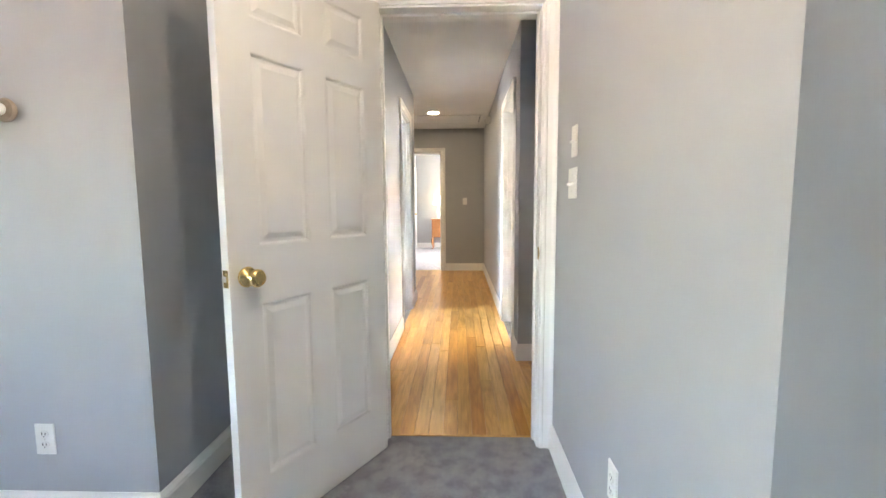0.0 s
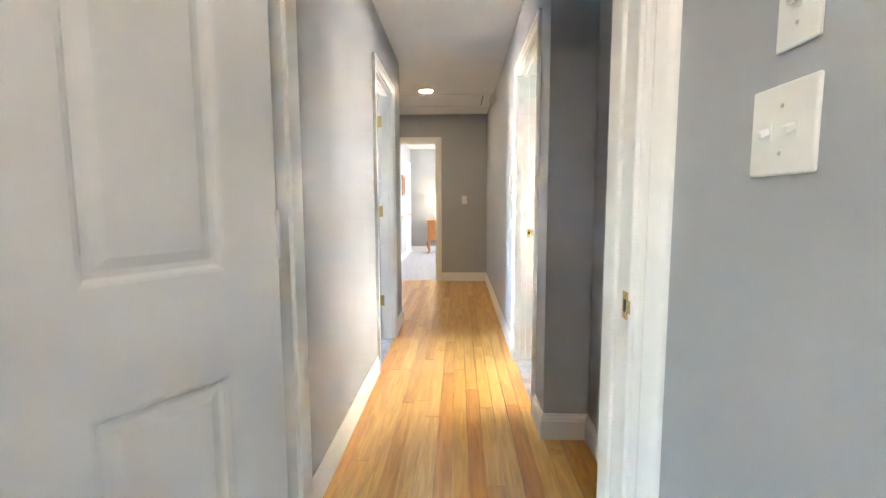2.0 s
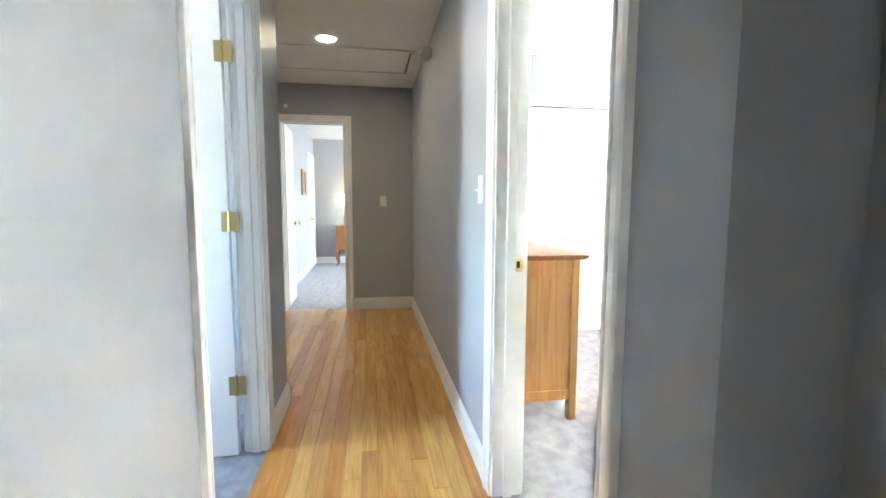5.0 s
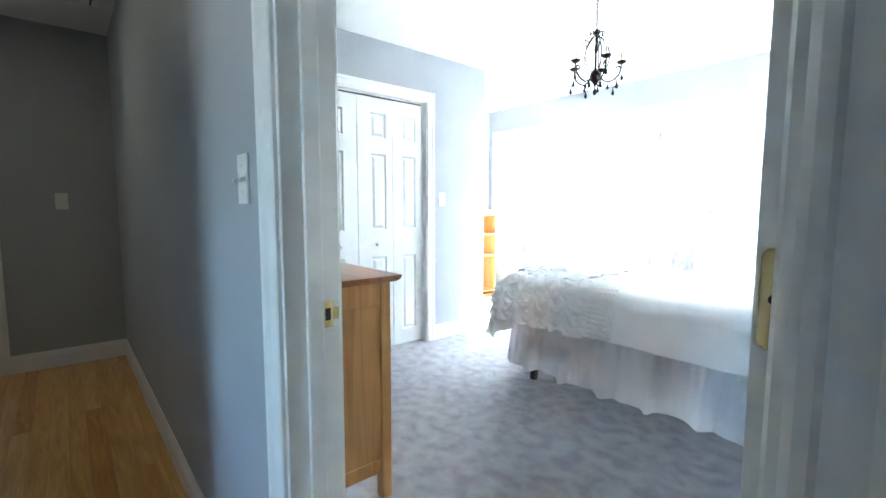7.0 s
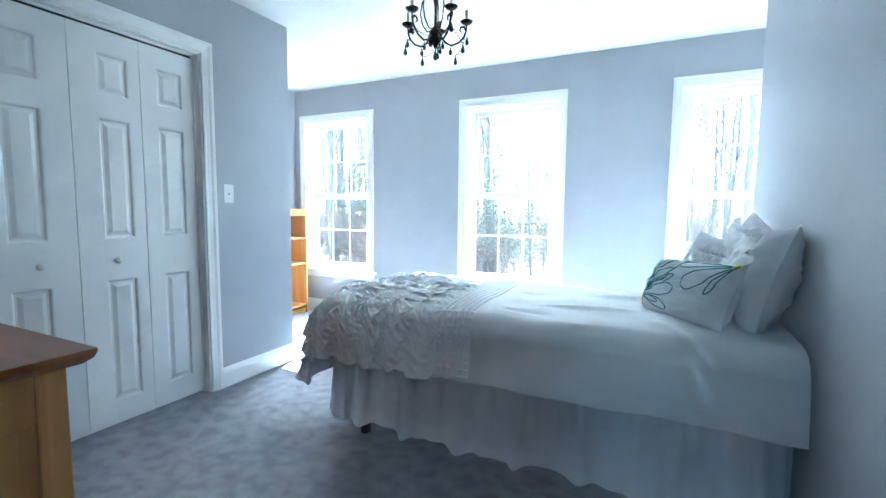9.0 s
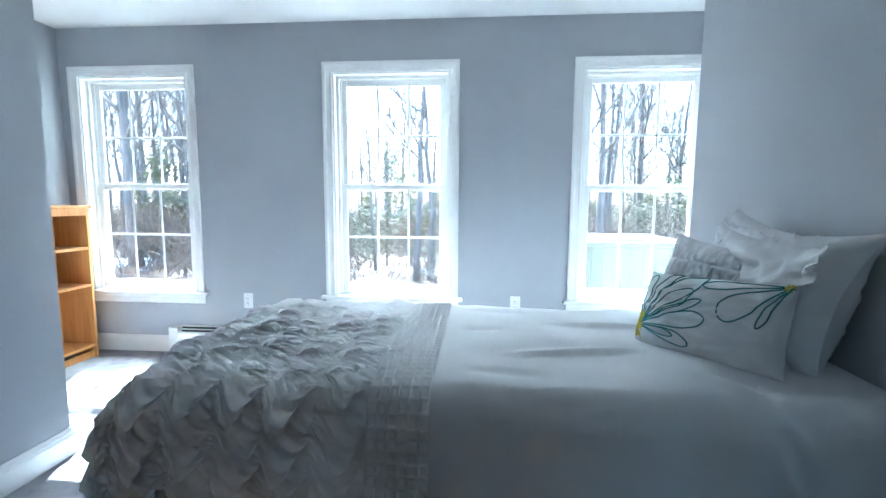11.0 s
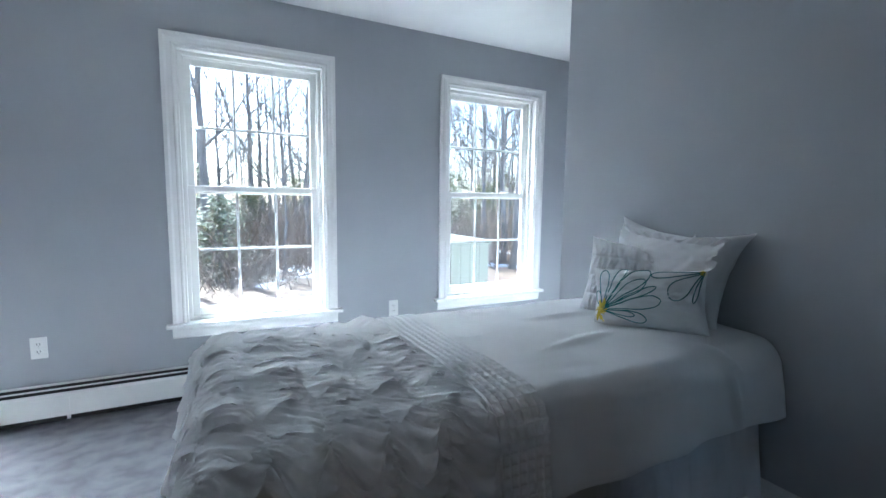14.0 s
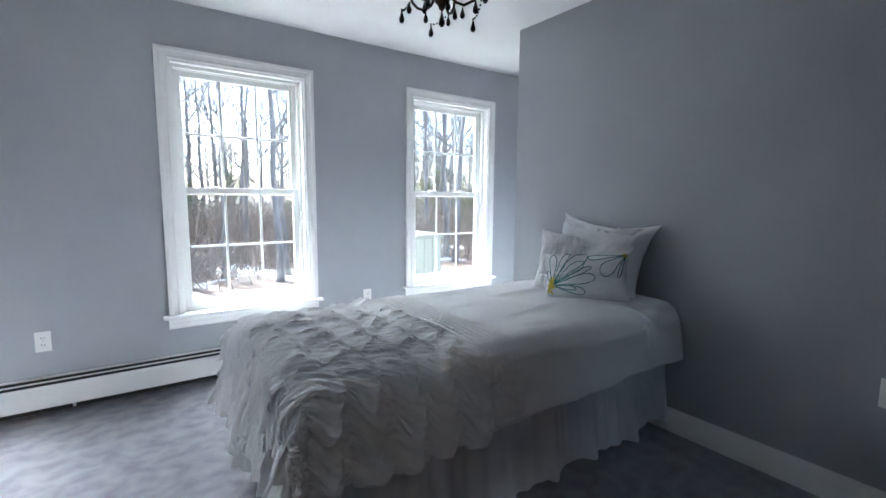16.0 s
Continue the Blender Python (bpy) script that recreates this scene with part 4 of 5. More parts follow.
# hanging flaps along the foot
def foot_flap(s0, tb, wd, ln, hi, ph):
    bm = bmesh.new()
    ids = []
    M, N = 16, 20
    for i in range(M + 1):
        p = i / M
        row = []
        for j in range(N + 1):
            q = j / N - 0.5
            tt = min(T_MAX + 0.06, tb + ln * p * (1 - 1.1 * q * q * p))
            ss = s0 + q * wd * (1 + 0.25 * p)
            up = 0.006 + hi * p * (1 - 2 * abs(q)) + (0.004 + 0.008 * p) * tri(2.6 * q + ph) + 0.004 * tri(9 * q + ph * 2) * (1 - p) + 0.008 * creased(ss * 14, tt * 8, ph)
            row.append(bm.verts.new(cloth(ss, tt) + cloth_normal(ss, tt) * max(0.002, up)))
        ids.append(row)
    for i in range(M):
        for j in range(N):
            bm.faces.new((ids[i][j], ids[i][j + 1], ids[i + 1][j + 1], ids[i + 1][j]))
    part("ruffle", placed(bm), LINEN, bed, "", True)


for k in range(17):
    s0 = -S_MAX + 0.05 + (2 * S_MAX - 0.1) * k / 16
    for r in range(3):
        foot_flap(s0 + rng.uniform(-0.02, 0.02), L + EDGE * 0.6 + 0.10 * r + rng.uniform(-0.02, 0.02), rng.uniform(0.12, 0.17), rng.uniform(0.15, 0.20), rng.uniform(0.02, 0.05), rng.uniform(0, 6))


def hanging(path, z_top, name, seed):
    """A gathered bed skirt along a path (x, y)."""
    pts = []
    total = 0.0
    for a, b in zip(path, path[1:]):
        a, b = Vector(a), Vector(b)
        n = int((b - a).length / 0.010)
        for k in range(n):
            pts.append((a.lerp(b, k / n), Vector((-(b - a).y, (b - a).x)).normalized(), total + (b - a).length * k / n))
        total += (b - a).length
    bm = bmesh.new()
    prev = None
    for p, n, d in pts:
        wander = d * 23 + 3.0 * noise.noise((d * 2.1, seed, 0))
        fold = max(0.0, math.sin(wander)) ** 2.5 * (0.55 + 0.7 * abs(noise.noise((d * 1.9, seed, 7))))
        big = 0.050 * fold - 0.006 + 0.006 * math.sin(d * 61 + 3 * noise.noise((d * 5, seed, 2)))
        hem = 0.105 + 0.030 * noise.noise((d * 3.4, seed, 5)) - 0.030 * fold
        row = []
        for k in range(13):
            f = k / 12
            o = 0.010 + 0.055 * f + big * f ** 0.7 + 0.004 * noise.noise((d * 30, f * 2, seed)) + 0.005 * math.sin(d * 130) * (1 - f)
            row.append(bm.verts.new((p.x + n.x * o, p.y + n.y * o, z_top + (hem - z_top) * f)))
        if prev:
            for k in range(12):
                bm.faces.new((prev[k], row[k], row[k + 1], prev[k + 1]))
        prev = row
    return placed(bm)


part("bed_skirt", hanging([(2.71, 3.60), (2.71, 5.46), (3.57, 5.46), (3.57, 3.64)], 0.52, "bed_skirt", 3.0), SKIRT, bed, "gathered white voile bed skirt", True)
part("mattress", placed(block(2.70, 3.57, 3.57, 5.44, 0.40, 0.65, 0.05, 3)), LINEN, bed)
part("box_spring", placed(block(2.70, 3.57, 3.57, 5.44, 0.18, 0.40, 0.02)), SKIRT, bed)
for x in (2.73, 3.50):
    for y in (3.72, 5.30):
        part("leg", placed(block(x, x + 0.04, y, y + 0.04, 0, 0.18, 0.004)), DARK, bed, "black metal leg")


def cushion(name, label, at, w, h, th, ruche=0.0, frill=0.0, seed=0.0, corner=0.10, crumple=1.0, ear=0.0, taper=0.0, lump=0.5):
    """A stuffed pillow standing on its lower edge; front towards +y."""
    ob = thing(name, label, "pillow", at)

    def skin(u, v, side):
        pu, pv = abs(u), abs(v)
        pinch = 1 - corner * (1 - pu ** 2) * pv ** 2 + 0.022 * noise.noise((u * 2.6, seed, 3))
        pinch2 = 1 - corner * (1 - pv ** 2) * pu ** 2 + 0.022 * noise.noise((v * 2.6, seed, 8))
        far = ear * (pu * pv) ** 3
        x = u * w / 2 * pinch2 * (1 + far) * (1 + taper * (v - 1) * (0.5 - 0.5 * u))
        z = h / 2 + v * h / 2 * (pinch + far * 1.6 * (v > 0))
        f = max(0, (1 - pu ** 2.2)) ** lump * max(0, (1 - pv ** 2.2)) ** lump
        y = side * th / 2 * f
        wr = crumple * (0.010 * noise.noise((u * 3 + seed, v * 3, side)) + 0.007 * (0.5 - abs(noise.noise((u * 5 + v * 2, v * 5 + seed, side)))))
        if ruche:
            rows = abs(math.sin(math.pi * (v + 1) * 2.0))
            wr += ruche * (0.7 * (1 - 2 * abs(math.sin(u * 24 + 2.2 * noise.noise((u * 4, v * 4, seed)) + math.sin(v * 3)))) * (0.35 + 0.65 * rows) - 1.1 * (1 - rows) ** 4)
        return Vector((x, y + side * wr * f, z))

    for side in (1, -1):
        bm = bmesh.new()
        n = 110 if ruche else 48
        gr = [[bm.verts.new(skin(-1 + 2 * i / n, -1 + 2 * j / n, side)) for j in range(n + 1)] for i in range(n + 1)]
        for i in range(n):
            for j in range(n):
                q = (gr[i][j], gr[i + 1][j], gr[i + 1][j + 1], gr[i][j + 1])
                bm.faces.new(q[::-1] if side > 0 else q)
        part("front_cover" if side > 0 else "back_cover", bm, LINEN, ob, "", True)
    if frill:
        bm = bmesh.new()
        edge = [(-1 + 2 * k / 60, 1) for k in range(61)] + [(1, 1 - 2 * k / 40) for k in range(1, 41)] + [(1 - 2 * k / 60, -1) for k in range(1, 61)] + [(-1, -1 + 2 * k / 40) for k in range(1, 40)]
        prev = first = None
        for k, (u, v) in enumerate(edge):
            p = skin(u * 0.74, v * 0.74, 1)
            p2 = skin(u * 0.92, v * 0.92, 1)
            wv = 0.012 * math.sin(k * 0.9 + 3 * noise.noise((k * 0.13, seed, 4))) + 0.02 * noise.noise((k * 0.3, seed, 0))
            reach = 0.75 + 0.6 * noise.noise((k * 0.21, seed, 9)) + 0.12 * math.sin(k * 1.7)
            row = [bm.verts.new(p.lerp(p2, f * reach) + Vector((0, 0.004 + f * (frill + wv), 0.004 * math.sin(k * 2.1) * f))) for f in (0, 0.35, 0.7, 1.0)]
            if prev:
                for j in range(3):
                    bm.faces.new((prev[j], row[j], row[j + 1], prev[j + 1]))
            first = first or row
            prev = row
        for j in range(3):
            bm.faces.new((prev[j], first[j], first[j + 1], prev[j + 1]))
        part("frill", bm, LINEN, ob, "gathered frill", True)
    return ob, skin


ZB = 0.712
cushion("sham_pillow", "large white pillow with frilled edge against wall", pose(3.085, 3.70, ZB - 0.01, 12, -4, 3), 0.565, 0.42, 0.22, 0.0, 0.030, 1.0, 0.13, 3.6, 0.08, 0.05, 0.46)
cushion("ruched_pillow", "white ruched cotton throw pillow", pose(3.17, 3.825, ZB - 0.02, 17, -6, 35), 0.39, 0.36, 0.20, 0.016, 0.0, 4.0, 0.06, 1.2, 0.03)
emb, skin = cushion("embroidered_pillow", "white pillow embroidered with teal and yellow flowers", pose(2.955, 3.925, ZB - 0.01, 25, 3, 37), 0.43, 0.265, 0.23, 0.0, 0.0, 9.0, 0.05, 1.8, 0.03)
TEAL = material("teal_thread", (0.025, 0.20, 0.215), 0.6)
YELLOW = material("yellow_thread", (0.70, 0.55, 0.06), 0.6)


def stitched(points, mat, r=0.0022):
    bm = bmesh.new()
    tube(bm, [skin(u, v, 1) + Vector((0, 0.0012, 0)) for u, v in points], r, 5)
    part("stitched_line", bm, mat, emb)


def petal(cx, cz, ang, ln, wd):
    """A closed petal from (cx, cz), as points over the pillow's face."""
    out = []
    for k in range(25):
        f = k / 24
        along = ln * (1 - abs(2 * f - 1) ** 1.6)
        side = wd * math.sin(2 * math.pi * f) * (0.35 + 0.65 * (1 - abs(2 * f - 1)))
        u = cx + (along * math.cos(ang) - side * math.sin(ang)) * 0.52
        v = cz + along * math.sin(ang) + side * math.cos(ang)
        out.append((max(-0.97, min(0.97, u)), max(-0.95, min(0.95, v))))
    return out


CU, CV = 0.84, -0.48
for ang, ln, wd in ((149, 1.80, 0.30), (141, 2.15, 0.42), (121, 1.72, 0.20), (172, 2.05, 0.27), (190, 1.60, 0.20), (188, 1.20, 0.10), (95, 1.35, 0.26), (160, 2.0, 0.14), (70, 0.7, 0.16)):
    stitched(petal(CU, CV, radians(ang), ln, wd), TEAL)
for ang, ln, wd in ((-40, 1.50, 0.40), (-9, 1.75, 0.20), (-71, 1.10, 0.10)):
    stitched(petal(-0.95, 0.90, radians(ang), ln, wd), TEAL)
for k in range(34):
    a, far = k * 2.4, 0.05 + 0.09 * ((k * 7) % 10) / 10
    stitched([(CU + 0.02 * math.cos(k), CV + 0.05 * math.sin(k)), (min(0.97, CU + far * math.cos(a)), CV + 3.0 * far * math.sin(a))], YELLOW, 0.0032)
for k in range(10):
    a = k * 0.8
    stitched([(-0.92, 0.88), (-0.92 + 0.05 * math.cos(a), 0.86 + 0.10 * math.sin(a))], YELLOW, 0.003)

# ---- bedroom: chandelier ----
cha = thing("chandelier", "dark bronze scroll chandelier with five candles and crystal drops", "chandelier", pose(2.815, 4.97, H))
cha.scale = (0.83, 0.83, 0.83)
Z0 = -0.605
part("canopy", lathe([(0.058, 0), (0.056, -0.010), (0.035, -0.024), (0.010, -0.030), (0, -0.030)], 24), BRONZE, cha, "", True)
for k in range(12):
    z = -0.03 - 0.0215 * k
    bm = bmesh.new()
    tube(bm, [((0.008 * math.cos(a), 0, z - 0.012 + 0.015 * math.sin(a)) if k % 2 else (0, 0.008 * math.cos(a), z - 0.012 + 0.015 * math.sin(a))) for a in [2 * math.pi * j / 12 for j in range(13)]], 0.0022, 6)
    part("chain_link", bm, BRONZE, cha)
part("column", lathe([(0.004, Z0 + 0.345), (0.010, Z0 + 0.335), (0.022, Z0 + 0.315), (0.010, Z0 + 0.30), (0.007, Z0 + 0.24), (0.014, Z0 + 0.20), (0.007, Z0 + 0.17), (0.009, Z0 + 0.07), (0.026, Z0 + 0.05), (0.040, Z0 + 0.02), (0.034, Z0 - 0.01), (0.016, Z0 - 0.03), (0.010, Z0 - 0.045), (0.0, Z0 - 0.055)], 16), BRONZE, cha, "", True)


def drop(parent, x, y, z, size=1.0):
    bm = bmesh.new()
    merge(bm, lathe([(0.0, 0), (0.003, -0.004), (0.005, -0.014), (0.011, -0.032), (0.0115, -0.040), (0.007, -0.049), (0, -0.052)], 8), Matrix.Translation((x, y, z)) @ Matrix.Diagonal((size, size, size, 1)))
    part("crystal_drop", bm, JET, parent, "black teardrop crystal")


def ball(bm, x, y, z, r):
    merge(bm, lathe([(0, -r), (r * 0.7, -r * 0.7), (r, 0), (r * 0.7, r * 0.7), (0, r)], 6), Matrix.Translation((x, y, z)))


for k in range(5):
    a = radians(18 + 72 * k)
    ca, sa = math.cos(a), math.sin(a)

    def polar(pts):
        return [(r * ca, r * sa, Z0 + z) for r, z in pts]

    bm = bmesh.new()
    arm = [(0.03, 0.02), (0.055, -0.015), (0.09, -0.028), (0.13, -0.010), (0.160, 0.022), (0.172, 0.055), (0.160, 0.078), (0.142, 0.074), (0.136, 0.056), (0.148, 0.046)]
    tube(bm, polar(arm), [0.006] * 8 + [0.004, 0.003], 7)
    tube(bm, polar([(0.172, 0.05), (0.174, 0.075), (0.174, 0.095)]), 0.0045, 7)
    part("arm", bm, BRONZE, cha, "", True)
    bm = bmesh.new()
    frame_pts = [(0.012, 0.30), (0.030, 0.325), (0.052, 0.318), (0.055, 0.298), (0.040, 0.292)]
    tube(bm, polar(frame_pts), [0.004, 0.004, 0.004, 0.0035, 0.003], 6)
    tube(bm, polar([(0.012, 0.30), (0.05, 0.262), (0.085, 0.205), (0.095, 0.145), (0.080, 0.085), (0.050, 0.045), (0.026, 0.05)]), 0.004, 6)
    tube(bm, polar([(0.065, 0.245), (0.092, 0.25), (0.108, 0.268), (0.100, 0.288), (0.086, 0.284), (0.088, 0.270)]), [0.004, 0.004, 0.0035, 0.003, 0.003, 0.0025], 6)
    part("scroll", bm, BRONZE, cha, "", True)
    bm = bmesh.new()
    merge(bm, lathe([(0.006, 0.088), (0.022, 0.092), (0.034, 0.103), (0.036, 0.108), (0.030, 0.106), (0.016, 0.102), (0.013, 0.116), (0, 0.116)], 18), Matrix.Translation((0.174 * ca, 0.174 * sa, Z0)))
    part("drip_pan", bm, BRONZE, cha, "", True)
    bm = bmesh.new()
    merge(bm, lathe([(0.0095, 0.108), (0.0095, 0.168), (0.006, 0.170), (0, 0.170)], 12), Matrix.Translation((0.174 * ca, 0.174 * sa, Z0)))
    part("candle", bm, CANDLE, cha, "cream candle sleeve", True)
    bm = bmesh.new()
    merge(bm, lathe([(0.006, 0.170), (0.012, 0.184), (0.013, 0.194), (0.008, 0.212), (0.003, 0.228), (0, 0.232)], 10), Matrix.Translation((0.174 * ca, 0.174 * sa, Z0)))
    part("bulb", bm, BULB, cha, "flame-shaped bulb", True)
    drop(cha, 0.178 * ca, 0.178 * sa, Z0 + 0.03)
    drop(cha, 0.085 * ca, 0.085 * sa, Z0 - 0.034, 0.9)
    bm = bmesh.new()
    b2 = a + radians(36)
    for j in range(9):
        f = j / 8
        ang = a + (b2 - a) * f
        ball(bm, 0.165 * math.cos(ang), 0.165 * math.sin(ang), Z0 + 0.03 - 0.075 * math.sin(math.pi * f / 2) , 0.0045)
    part("bead_string", bm, JET, cha, "string of dark beads")
    drop(cha, 0.165 * math.cos(b2), 0.165 * math.sin(b2), Z0 - 0.048)
drop(cha, 0, 0, Z0 - 0.052, 1.2)


# ---- outside: snowy ground, bare woods ----
SNOW = material("snow_and_litter", (0.6, 0.6, 0.6), 0.8)
_p = ramp(SNOW, noise_of(SNOW, 0.35, 6), (0.55, (0, 0, 0)), (0.63, (1, 1, 1)))
_l = ramp(SNOW, noise_of(SNOW, 9, 5), (0.3, (0.10, 0.065, 0.04)), (0.7, (0.26, 0.19, 0.13)))
feed(SNOW, "Base Color", mixed(SNOW, _p, _l, (0.82, 0.83, 0.86)))
bump(SNOW, noise_of(SNOW, 3, 5), 0.6, 0.1)
BARK = material("grey_bark", (0.15, 0.13, 0.11), 0.9)
_b = ramp(BARK, noise_of(BARK, 5, 6, (1, 1, 0.2)), (0.3, (0.105, 0.094, 0.083)), (0.7, (0.27, 0.245, 0.222)))
feed(BARK, "Base Color", _b)
bump(BARK, noise_of(BARK, 14, 5, (1, 1, 0.25)), 0.8, 0.03)
TWIG = material("brown_twigs", (0.16, 0.115, 0.085), 0.9)
feed(TWIG, "Base Color", ramp(TWIG, noise_of(TWIG, 4, 3), (0.3, (0.12, 0.092, 0.07)), (0.7, (0.29, 0.235, 0.185))))
NEEDLE = material("evergreen_leaves", (0.07, 0.10, 0.045), 0.6)
_isl = NEEDLE.node_tree.nodes.new("ShaderNodeNewGeometry").outputs["Random Per Island"]
feed(NEEDLE, "Base Color", ramp(NEEDLE, _isl, (0.0, (0.085, 0.10, 0.048)), (0.5, (0.14, 0.155, 0.08)), (1.0, (0.24, 0.235, 0.14))))

GZ = -2.3
bm = bmesh.new()
NG = 60
gv = []
for i in range(NG + 1):
    row = []
    for j in range(NG + 1):
        u, v = i / NG * 2 - 1, j / NG * 2 - 1
        x, y = 3 + math.copysign(abs(u) ** 2.6, u) * 900, 5 + math.copysign(abs(v) ** 2.6, v) * 900
        far = min(1.0, max(0.0, (math.hypot(x - 3, y - 5) - 9) / 25))
        row.append(bm.verts.new((x, y, GZ + far * (1.4 * noise.noise((x * 0.03, y * 0.03, 0)) + 0.5 * noise.noise((x * 0.12, y * 0.12, 3))) + 1.2 * max(0, far - 0.5))))
    gv.append(row)
for i in range(NG):
    for j in range(NG):
        bm.faces.new((gv[i][j], gv[i + 1][j], gv[i + 1][j + 1], gv[i][j + 1]))
structure("ground", bm, SNOW, "patchy snow over brown leaf litter", True)


def ground_at(x, y):
    far = min(1.0, max(0.0, (math.hypot(x - 3, y - 5) - 9) / 25))
    return GZ + far * (1.4 * noise.noise((x * 0.03, y * 0.03, 0)) + 0.5 * noise.noise((x * 0.12, y * 0.12, 3))) + 1.2 * max(0, far - 0.5)


def bare_tree(seed, h, r):
    """A leafless tree: tapered trunk, limbs, and fine branches."""
    g = random.Random(seed)
    ob = thing("tree", "leafless grey-barked woodland tree in snow", "tree", pose(0, 0, 0), "woodland trees")
    trunk, crown = bmesh.new(), bmesh.new()
    lean = Vector((g.uniform(-0.05, 0.05), g.uniform(-0.05, 0.05), 1))
    pts, x = [], Vector((0, 0, -0.3))
    for k in range(11):
        pts.append(x.copy())
        x = x + lean * (h / 10) + Vector((g.uniform(-0.10, 0.10), g.uniform(-0.10, 0.10), 0))
    rad = [r * (1.25 if k == 0 else 1.0) * (1 - 0.088 * k) for k in range(11)]
    tube(trunk, pts, rad, 9)

    def grow(start, way, length, rr, depth):
        p, d, path = start.copy(), way.normalized(), [start.copy()]
        n = 4 if depth else 5
        for k in range(n):
            d = (d + Vector((g.uniform(-0.22, 0.22), g.uniform(-0.22, 0.22), g.uniform(-0.02, 0.20)))).normalized()
            p = p + d * length / n
            path.append(p.copy())
        tube(crown, path, [rr * (1 - 0.8 * k / n) for k in range(n + 1)], 5 if depth == 0 else 3)
        if depth < 3:
            for k in range(3 if depth else 4):
                at = path[g.randint(1, n)]
                grow(at, d + Vector((g.uniform(-0.9, 0.9), g.uniform(-0.9, 0.9), g.uniform(-0.1, 0.6))), length * g.uniform(0.45, 0.65), rr * 0.62, depth + 1)

    for k in range(12):
        f = g.uniform(0.30, 1.0)
        i = min(9, int(f * 10))
        at = pts[i].lerp(pts[i + 1], f * 10 - i if f < 1 else 0)
        a = g.uniform(0, 6.28)
        grow(at, Vector((math.cos(a), math.sin(a), g.uniform(0.5, 1.4))), h * g.uniform(0.16, 0.30), rad[i] * 0.50, 0)
    part("trunk", trunk, BARK, ob, "", True)
    part("crown", crown, BARK, ob, "", True)
    return ob


def evergreen(seed, h, w):
    g = random.Random(seed)
    ob = thing("evergreen_shrub", "young evergreen with sparse olive foliage", "shrub", pose(0, 0, 0), "evergreen undergrowth")
    stem, leaf = bmesh.new(), bmesh.new()
    tube(stem, [(0, 0, -0.2), (0.03, 0, h * 0.5), (0, 0.03, h)], [0.05, 0.03, 0.008], 6)
    for k in range(46):
        z = h * g.uniform(0.08, 0.98)
        a, ln = g.uniform(0, 6.28), w * (1.06 - z / h) * g.uniform(0.6, 1.1)
        end = Vector((ln * math.cos(a), ln * math.sin(a), z + ln * g.uniform(-0.15, 0.25)))
        tube(stem, [(0, 0, z), end], [0.012, 0.003], 3)
        for j in range(20):
            c = Vector((0, 0, z)).lerp(end, g.uniform(0.2, 1.05)) + Vector((g.gauss(0, 0.16), g.gauss(0, 0.16), g.gauss(0, 0.14)))
            d = Vector((g.uniform(-1, 1), g.uniform(-1, 1), g.uniform(-0.6, 0.3))).normalized() * g.uniform(0.07, 0.14)
            s = d.orthogonal().normalized() * g.uniform(0.018, 0.035)
            v = [leaf.verts.new(q) for q in (c - d, c + s, c + d, c - s)]
            leaf.faces.new(v)
    part("stem", stem, BARK, ob)
    part("foliage", leaf, NEEDLE, ob, "small olive-green leaves")
    return ob


def brush(seed):
    g = random.Random(seed)
    ob = thing("brushwood", "tangle of bare brown undergrowth twigs", "brush", pose(0, 0, 0), "undergrowth")
    bm = bmesh.new()
    for k in range(70):
        p = Vector((g.gauss(0, 0.7), g.gauss(0, 0.7), -0.05))
        d = Vector((g.gauss(0, 0.5), g.gauss(0, 0.5), 1)).normalized()
        path = [p.copy()]
        for j in range(5):
            d = (d + Vector((g.gauss(0, 0.25), g.gauss(0, 0.25), g.gauss(-0.06, 0.15)))).normalized()
            p = p + d * g.uniform(0.2, 0.5)
            path.append(p.copy())
        tube(bm, path, [0.012 * (1 - 0.15 * j) for j in range(6)], 3)
    part("twigs", bm, TWIG, ob)
    return ob


g = random.Random(11)
kinds = [bare_tree(100 + k, h, r) for k, (h, r) in enumerate(((13, 0.17), (15, 0.20), (12, 0.13), (14, 0.15), (10, 0.09), (16, 0.24)))]
shrubs = [evergreen(200 + k, h, w) for k, (h, w) in enumerate(((3.0, 1.9), (4.0, 2.3), (2.2, 1.6)))]
scrub = [brush(300 + k) for k in range(3)]
used = set()


def plant(kinds_, x, y, sc):
    ob = g.choice(kinds_)
    m = pose(x, y, ground_at(x, y), 0, 0, g.uniform(0, 360))
    if ob.name in used:
        ob = copy_thing(ob, m)
    else:
        used.add(ob.name)
        ob.matrix_basis = m
    ob.scale = (sc, sc, sc * g.uniform(0.9, 1.1))


for k in range(150):
    d = 14.5 + 36 * (k / 150) ** 1.1
    plant(kinds, 4.9 + d, 4.5 + d * g.uniform(-1.25, 1.0), g.uniform(0.85, 1.15))
for k in range(150):
    d = 17 + 33 * (k / 150)
    plant(shrubs, 4.9 + d, 4.5 + d * g.uniform(-1.15, 0.95), g.uniform(0.9, 1.6))
for k in range(290):
    d = 15.5 + 34 * (k / 290)
    plant(scrub, 4.9 + d, 4.5 + d * g.uniform(-1.15, 0.95), g.uniform(1.1, 2.4))
for group_ in (kinds, shrubs, scrub):
    for ob in group_:
        if ob.name not in used:
            d = g.uniform(20, 40)
            ob.matrix_basis = pose(5 + d, 5 + g.uniform(-0.8, 0.6) * d, ground_at(5 + d, 5))
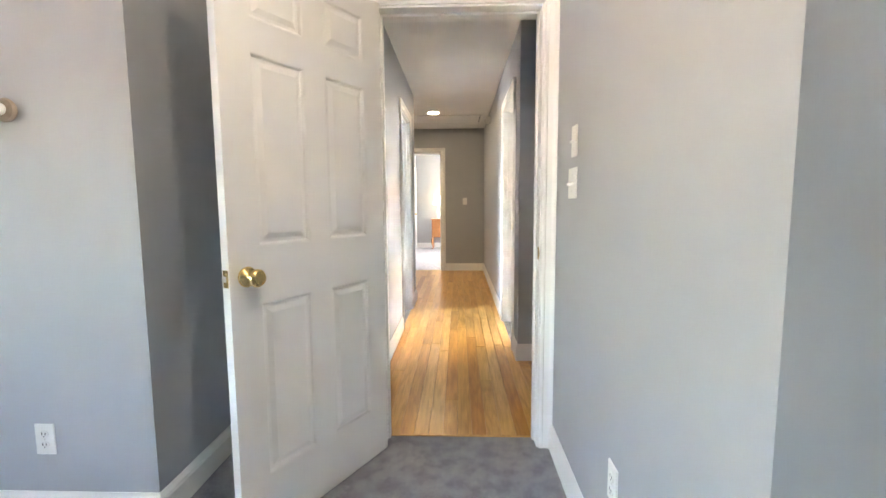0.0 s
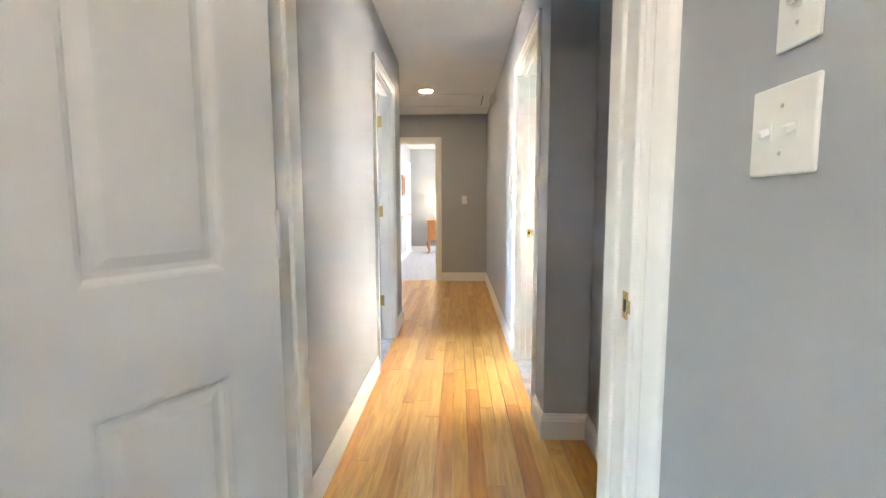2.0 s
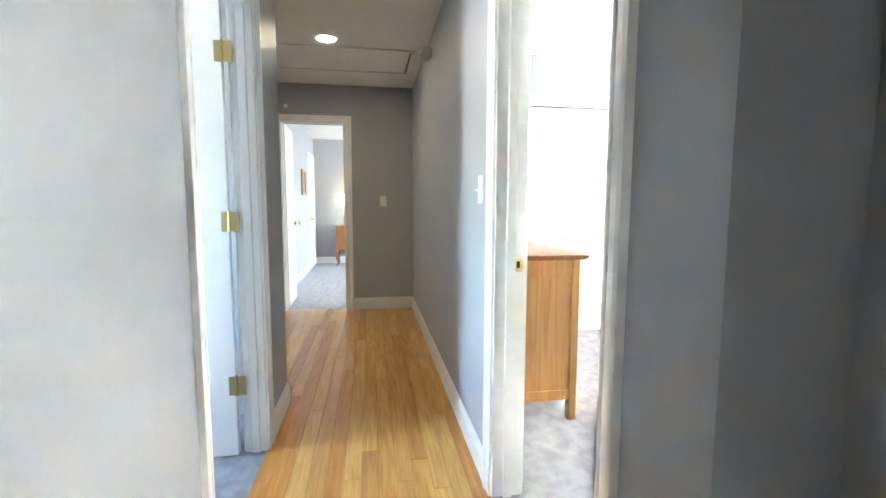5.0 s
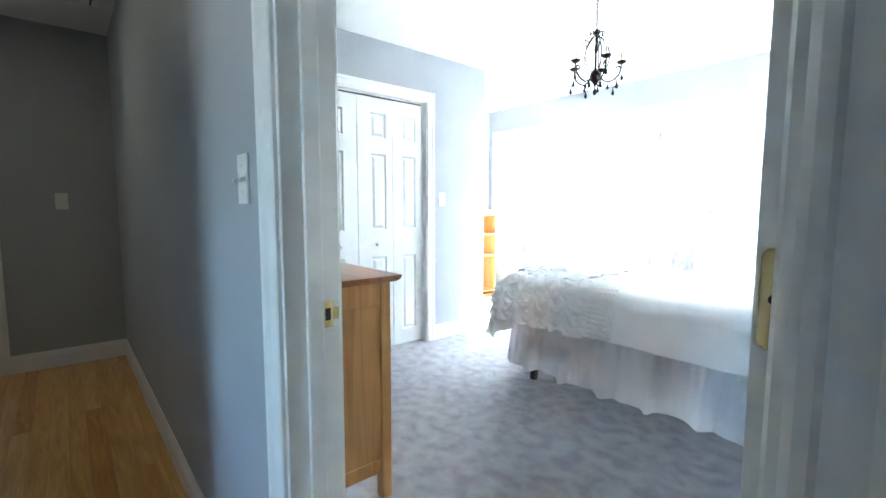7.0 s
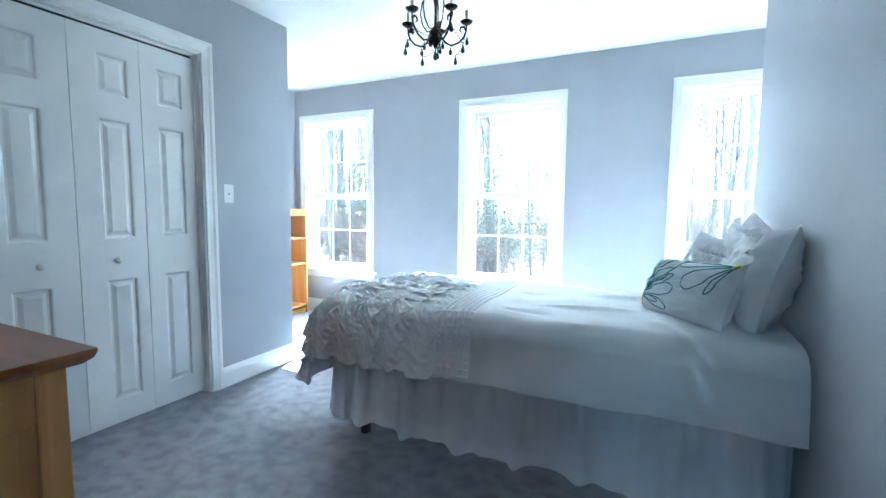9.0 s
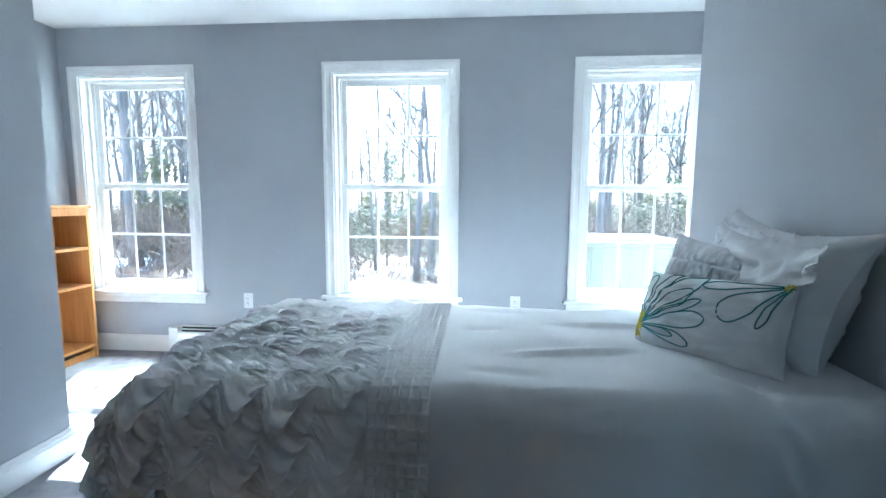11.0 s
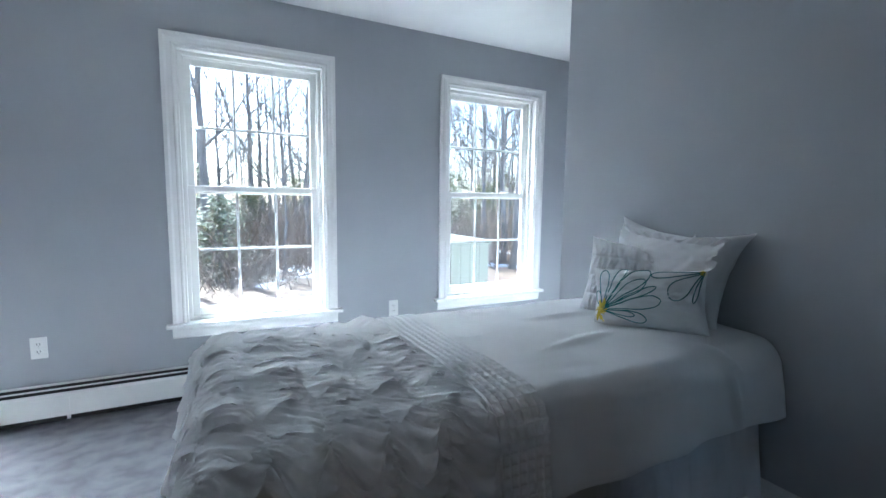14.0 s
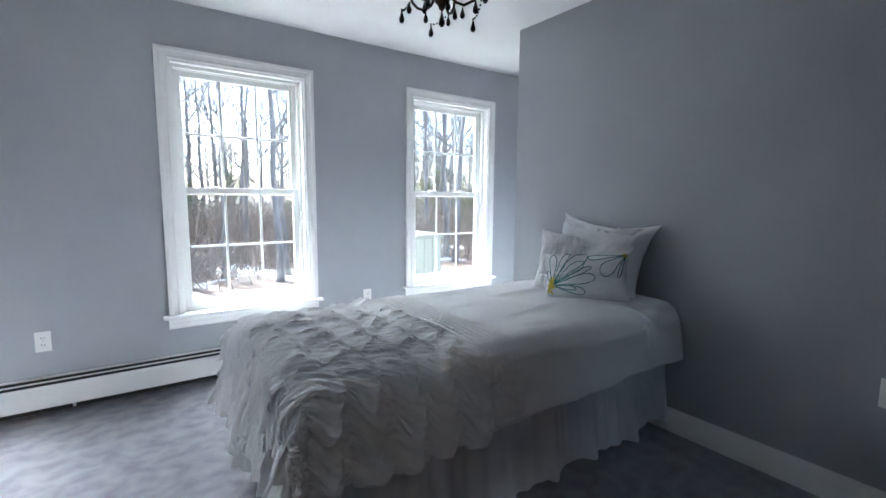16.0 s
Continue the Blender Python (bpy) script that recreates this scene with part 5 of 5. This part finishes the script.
# far woods
bm = bmesh.new()
for k in range(420):
    d = g.uniform(52, 95)
    x, y = 5 + d, 4 + d * g.uniform(-1.35, 1.15)
    z, hh, rr = ground_at(x, y), g.uniform(9, 15), g.uniform(0.07, 0.16)
    tube(bm, [(x, y, z - 0.5), (x + g.uniform(-0.4, 0.4), y + g.uniform(-0.4, 0.4), z + hh)], [rr, 0.03], 4)
    for j in range(16):
        zz = z + hh * g.uniform(0.15, 0.95)
        a, ln = g.uniform(0, 6.28), g.uniform(1.2, 3.2)
        tube(bm, [(x, y, zz), (x + ln * math.cos(a), y + ln * math.sin(a), zz + ln * g.uniform(0.4, 1.2))], [0.05, 0.01], 3)
tagged(part("far_woods", bm, BARK), "distant bare woodland trunks and branches", "woodland", kind="stuff")

# made-up block standing in for a pale green, reflection-like patch in the corner window
shed = thing("garden_shed", "made-up pale green block for a reflection-like patch in the window", "shed", pose(7.0, 2.05, GZ))
PATCH_GREEN = paint("pale_green_boards", (0.17, 0.185, 0.145), 0.5)
part("body", block(0.012, 1.5, 0, 1.35, 0, 2.94, 0.01), PATCH_GREEN, shed)
for k in range(9):
    part("board", block(0, 0.012, 0.15 * k + 0.001, 0.15 * k + 0.149, 0.02, 2.94, 0.003), PATCH_GREEN, shed)
part("roof", block(-0.03, 1.55, -0.03, 1.38, 2.94, 3.0, 0.008), PATCH_GREEN, shed)

# unseen slab and blocks added round the rooms, so that no sky leaks in
bm = bmesh.new()
box(bm, -3.4, 5.3, -3.0, 12.3, H + 0.14, H + 0.34)
structure("roof", bm, DARK, "unseen dark slab over the rooms that blocks sky light")
bm = bmesh.new()
box(bm, 2.72, 4.99, -2.72, 2.06, -2.6, H + 0.12)
structure("house_core", bm, WALL, "unseen block beside the rooms that keeps light out")
bm = bmesh.new()
box(bm, -3.1, 4.98, -2.7, 11.9, -2.6, -0.27)
structure("foundation", bm, WALL, "unseen block under the rooms that keeps light out")

# ---- oak boards of the hall ----
PW = 0.0745
lengths = (0.7, 1.1, 1.5, 2.0, 2.5)
meshes = []
for ln in lengths:
    b = bmesh.new()
    x0, x1, y0, y1, c = 0.0004, PW - 0.0004, 0.0004, ln - 0.0004, 0.0014
    lo = [b.verts.new(p) for p in ((x0, y0, -0.018), (x1, y0, -0.018), (x1, y1, -0.018), (x0, y1, -0.018))]
    mi = [b.verts.new(p) for p in ((x0, y0, -c), (x1, y0, -c), (x1, y1, -c), (x0, y1, -c))]
    hi = [b.verts.new(p) for p in ((x0 + c, y0 + c, 0), (x1 - c, y0 + c, 0), (x1 - c, y1 - c, 0), (x0 + c, y1 - c, 0))]
    for a, d in ((lo, mi), (mi, hi)):
        for k in range(4):
            b.faces.new((a[k], a[(k + 1) % 4], d[(k + 1) % 4], d[k]))
    b.faces.new(hi)
    me = bpy.data.meshes.new("plank")
    b.to_mesh(me)
    b.free()
    me.materials.append(OAK)
    meshes.append(me)
oak = thing("floor", "golden oak strip floor with satin finish", "floor", pose(0, 0, 0), kind="structure")
g = random.Random(5)
x = -0.27 - 10 * PW
while x < 0.91:
    y = 2.15 - g.uniform(0, 0.4)
    y_end = 7.78
    if x < -0.29:
        y = 5.30
    if x > 0.69:
        y_end = 3.265
    first = True
    while y < y_end - 0.02:
        k = g.randrange(5)
        ln = lengths[k]
        y0, y1 = max(y, 2.15), min(y + ln, y_end)
        if y1 - y0 > 0.03:
            ob = new("plank", meshes[k])
            ob.parent = oak
            ob.location = (x, y0, 0.001)
            ob.scale = (1, (y1 - y0) / ln, 1)
        y += ln
    x += PW
structure("threshold", block(-0.094, 0.629, 2.146, 2.165, -0.018, 0.005, 0.003), OAK, "oak threshold strip at the carpet edge")
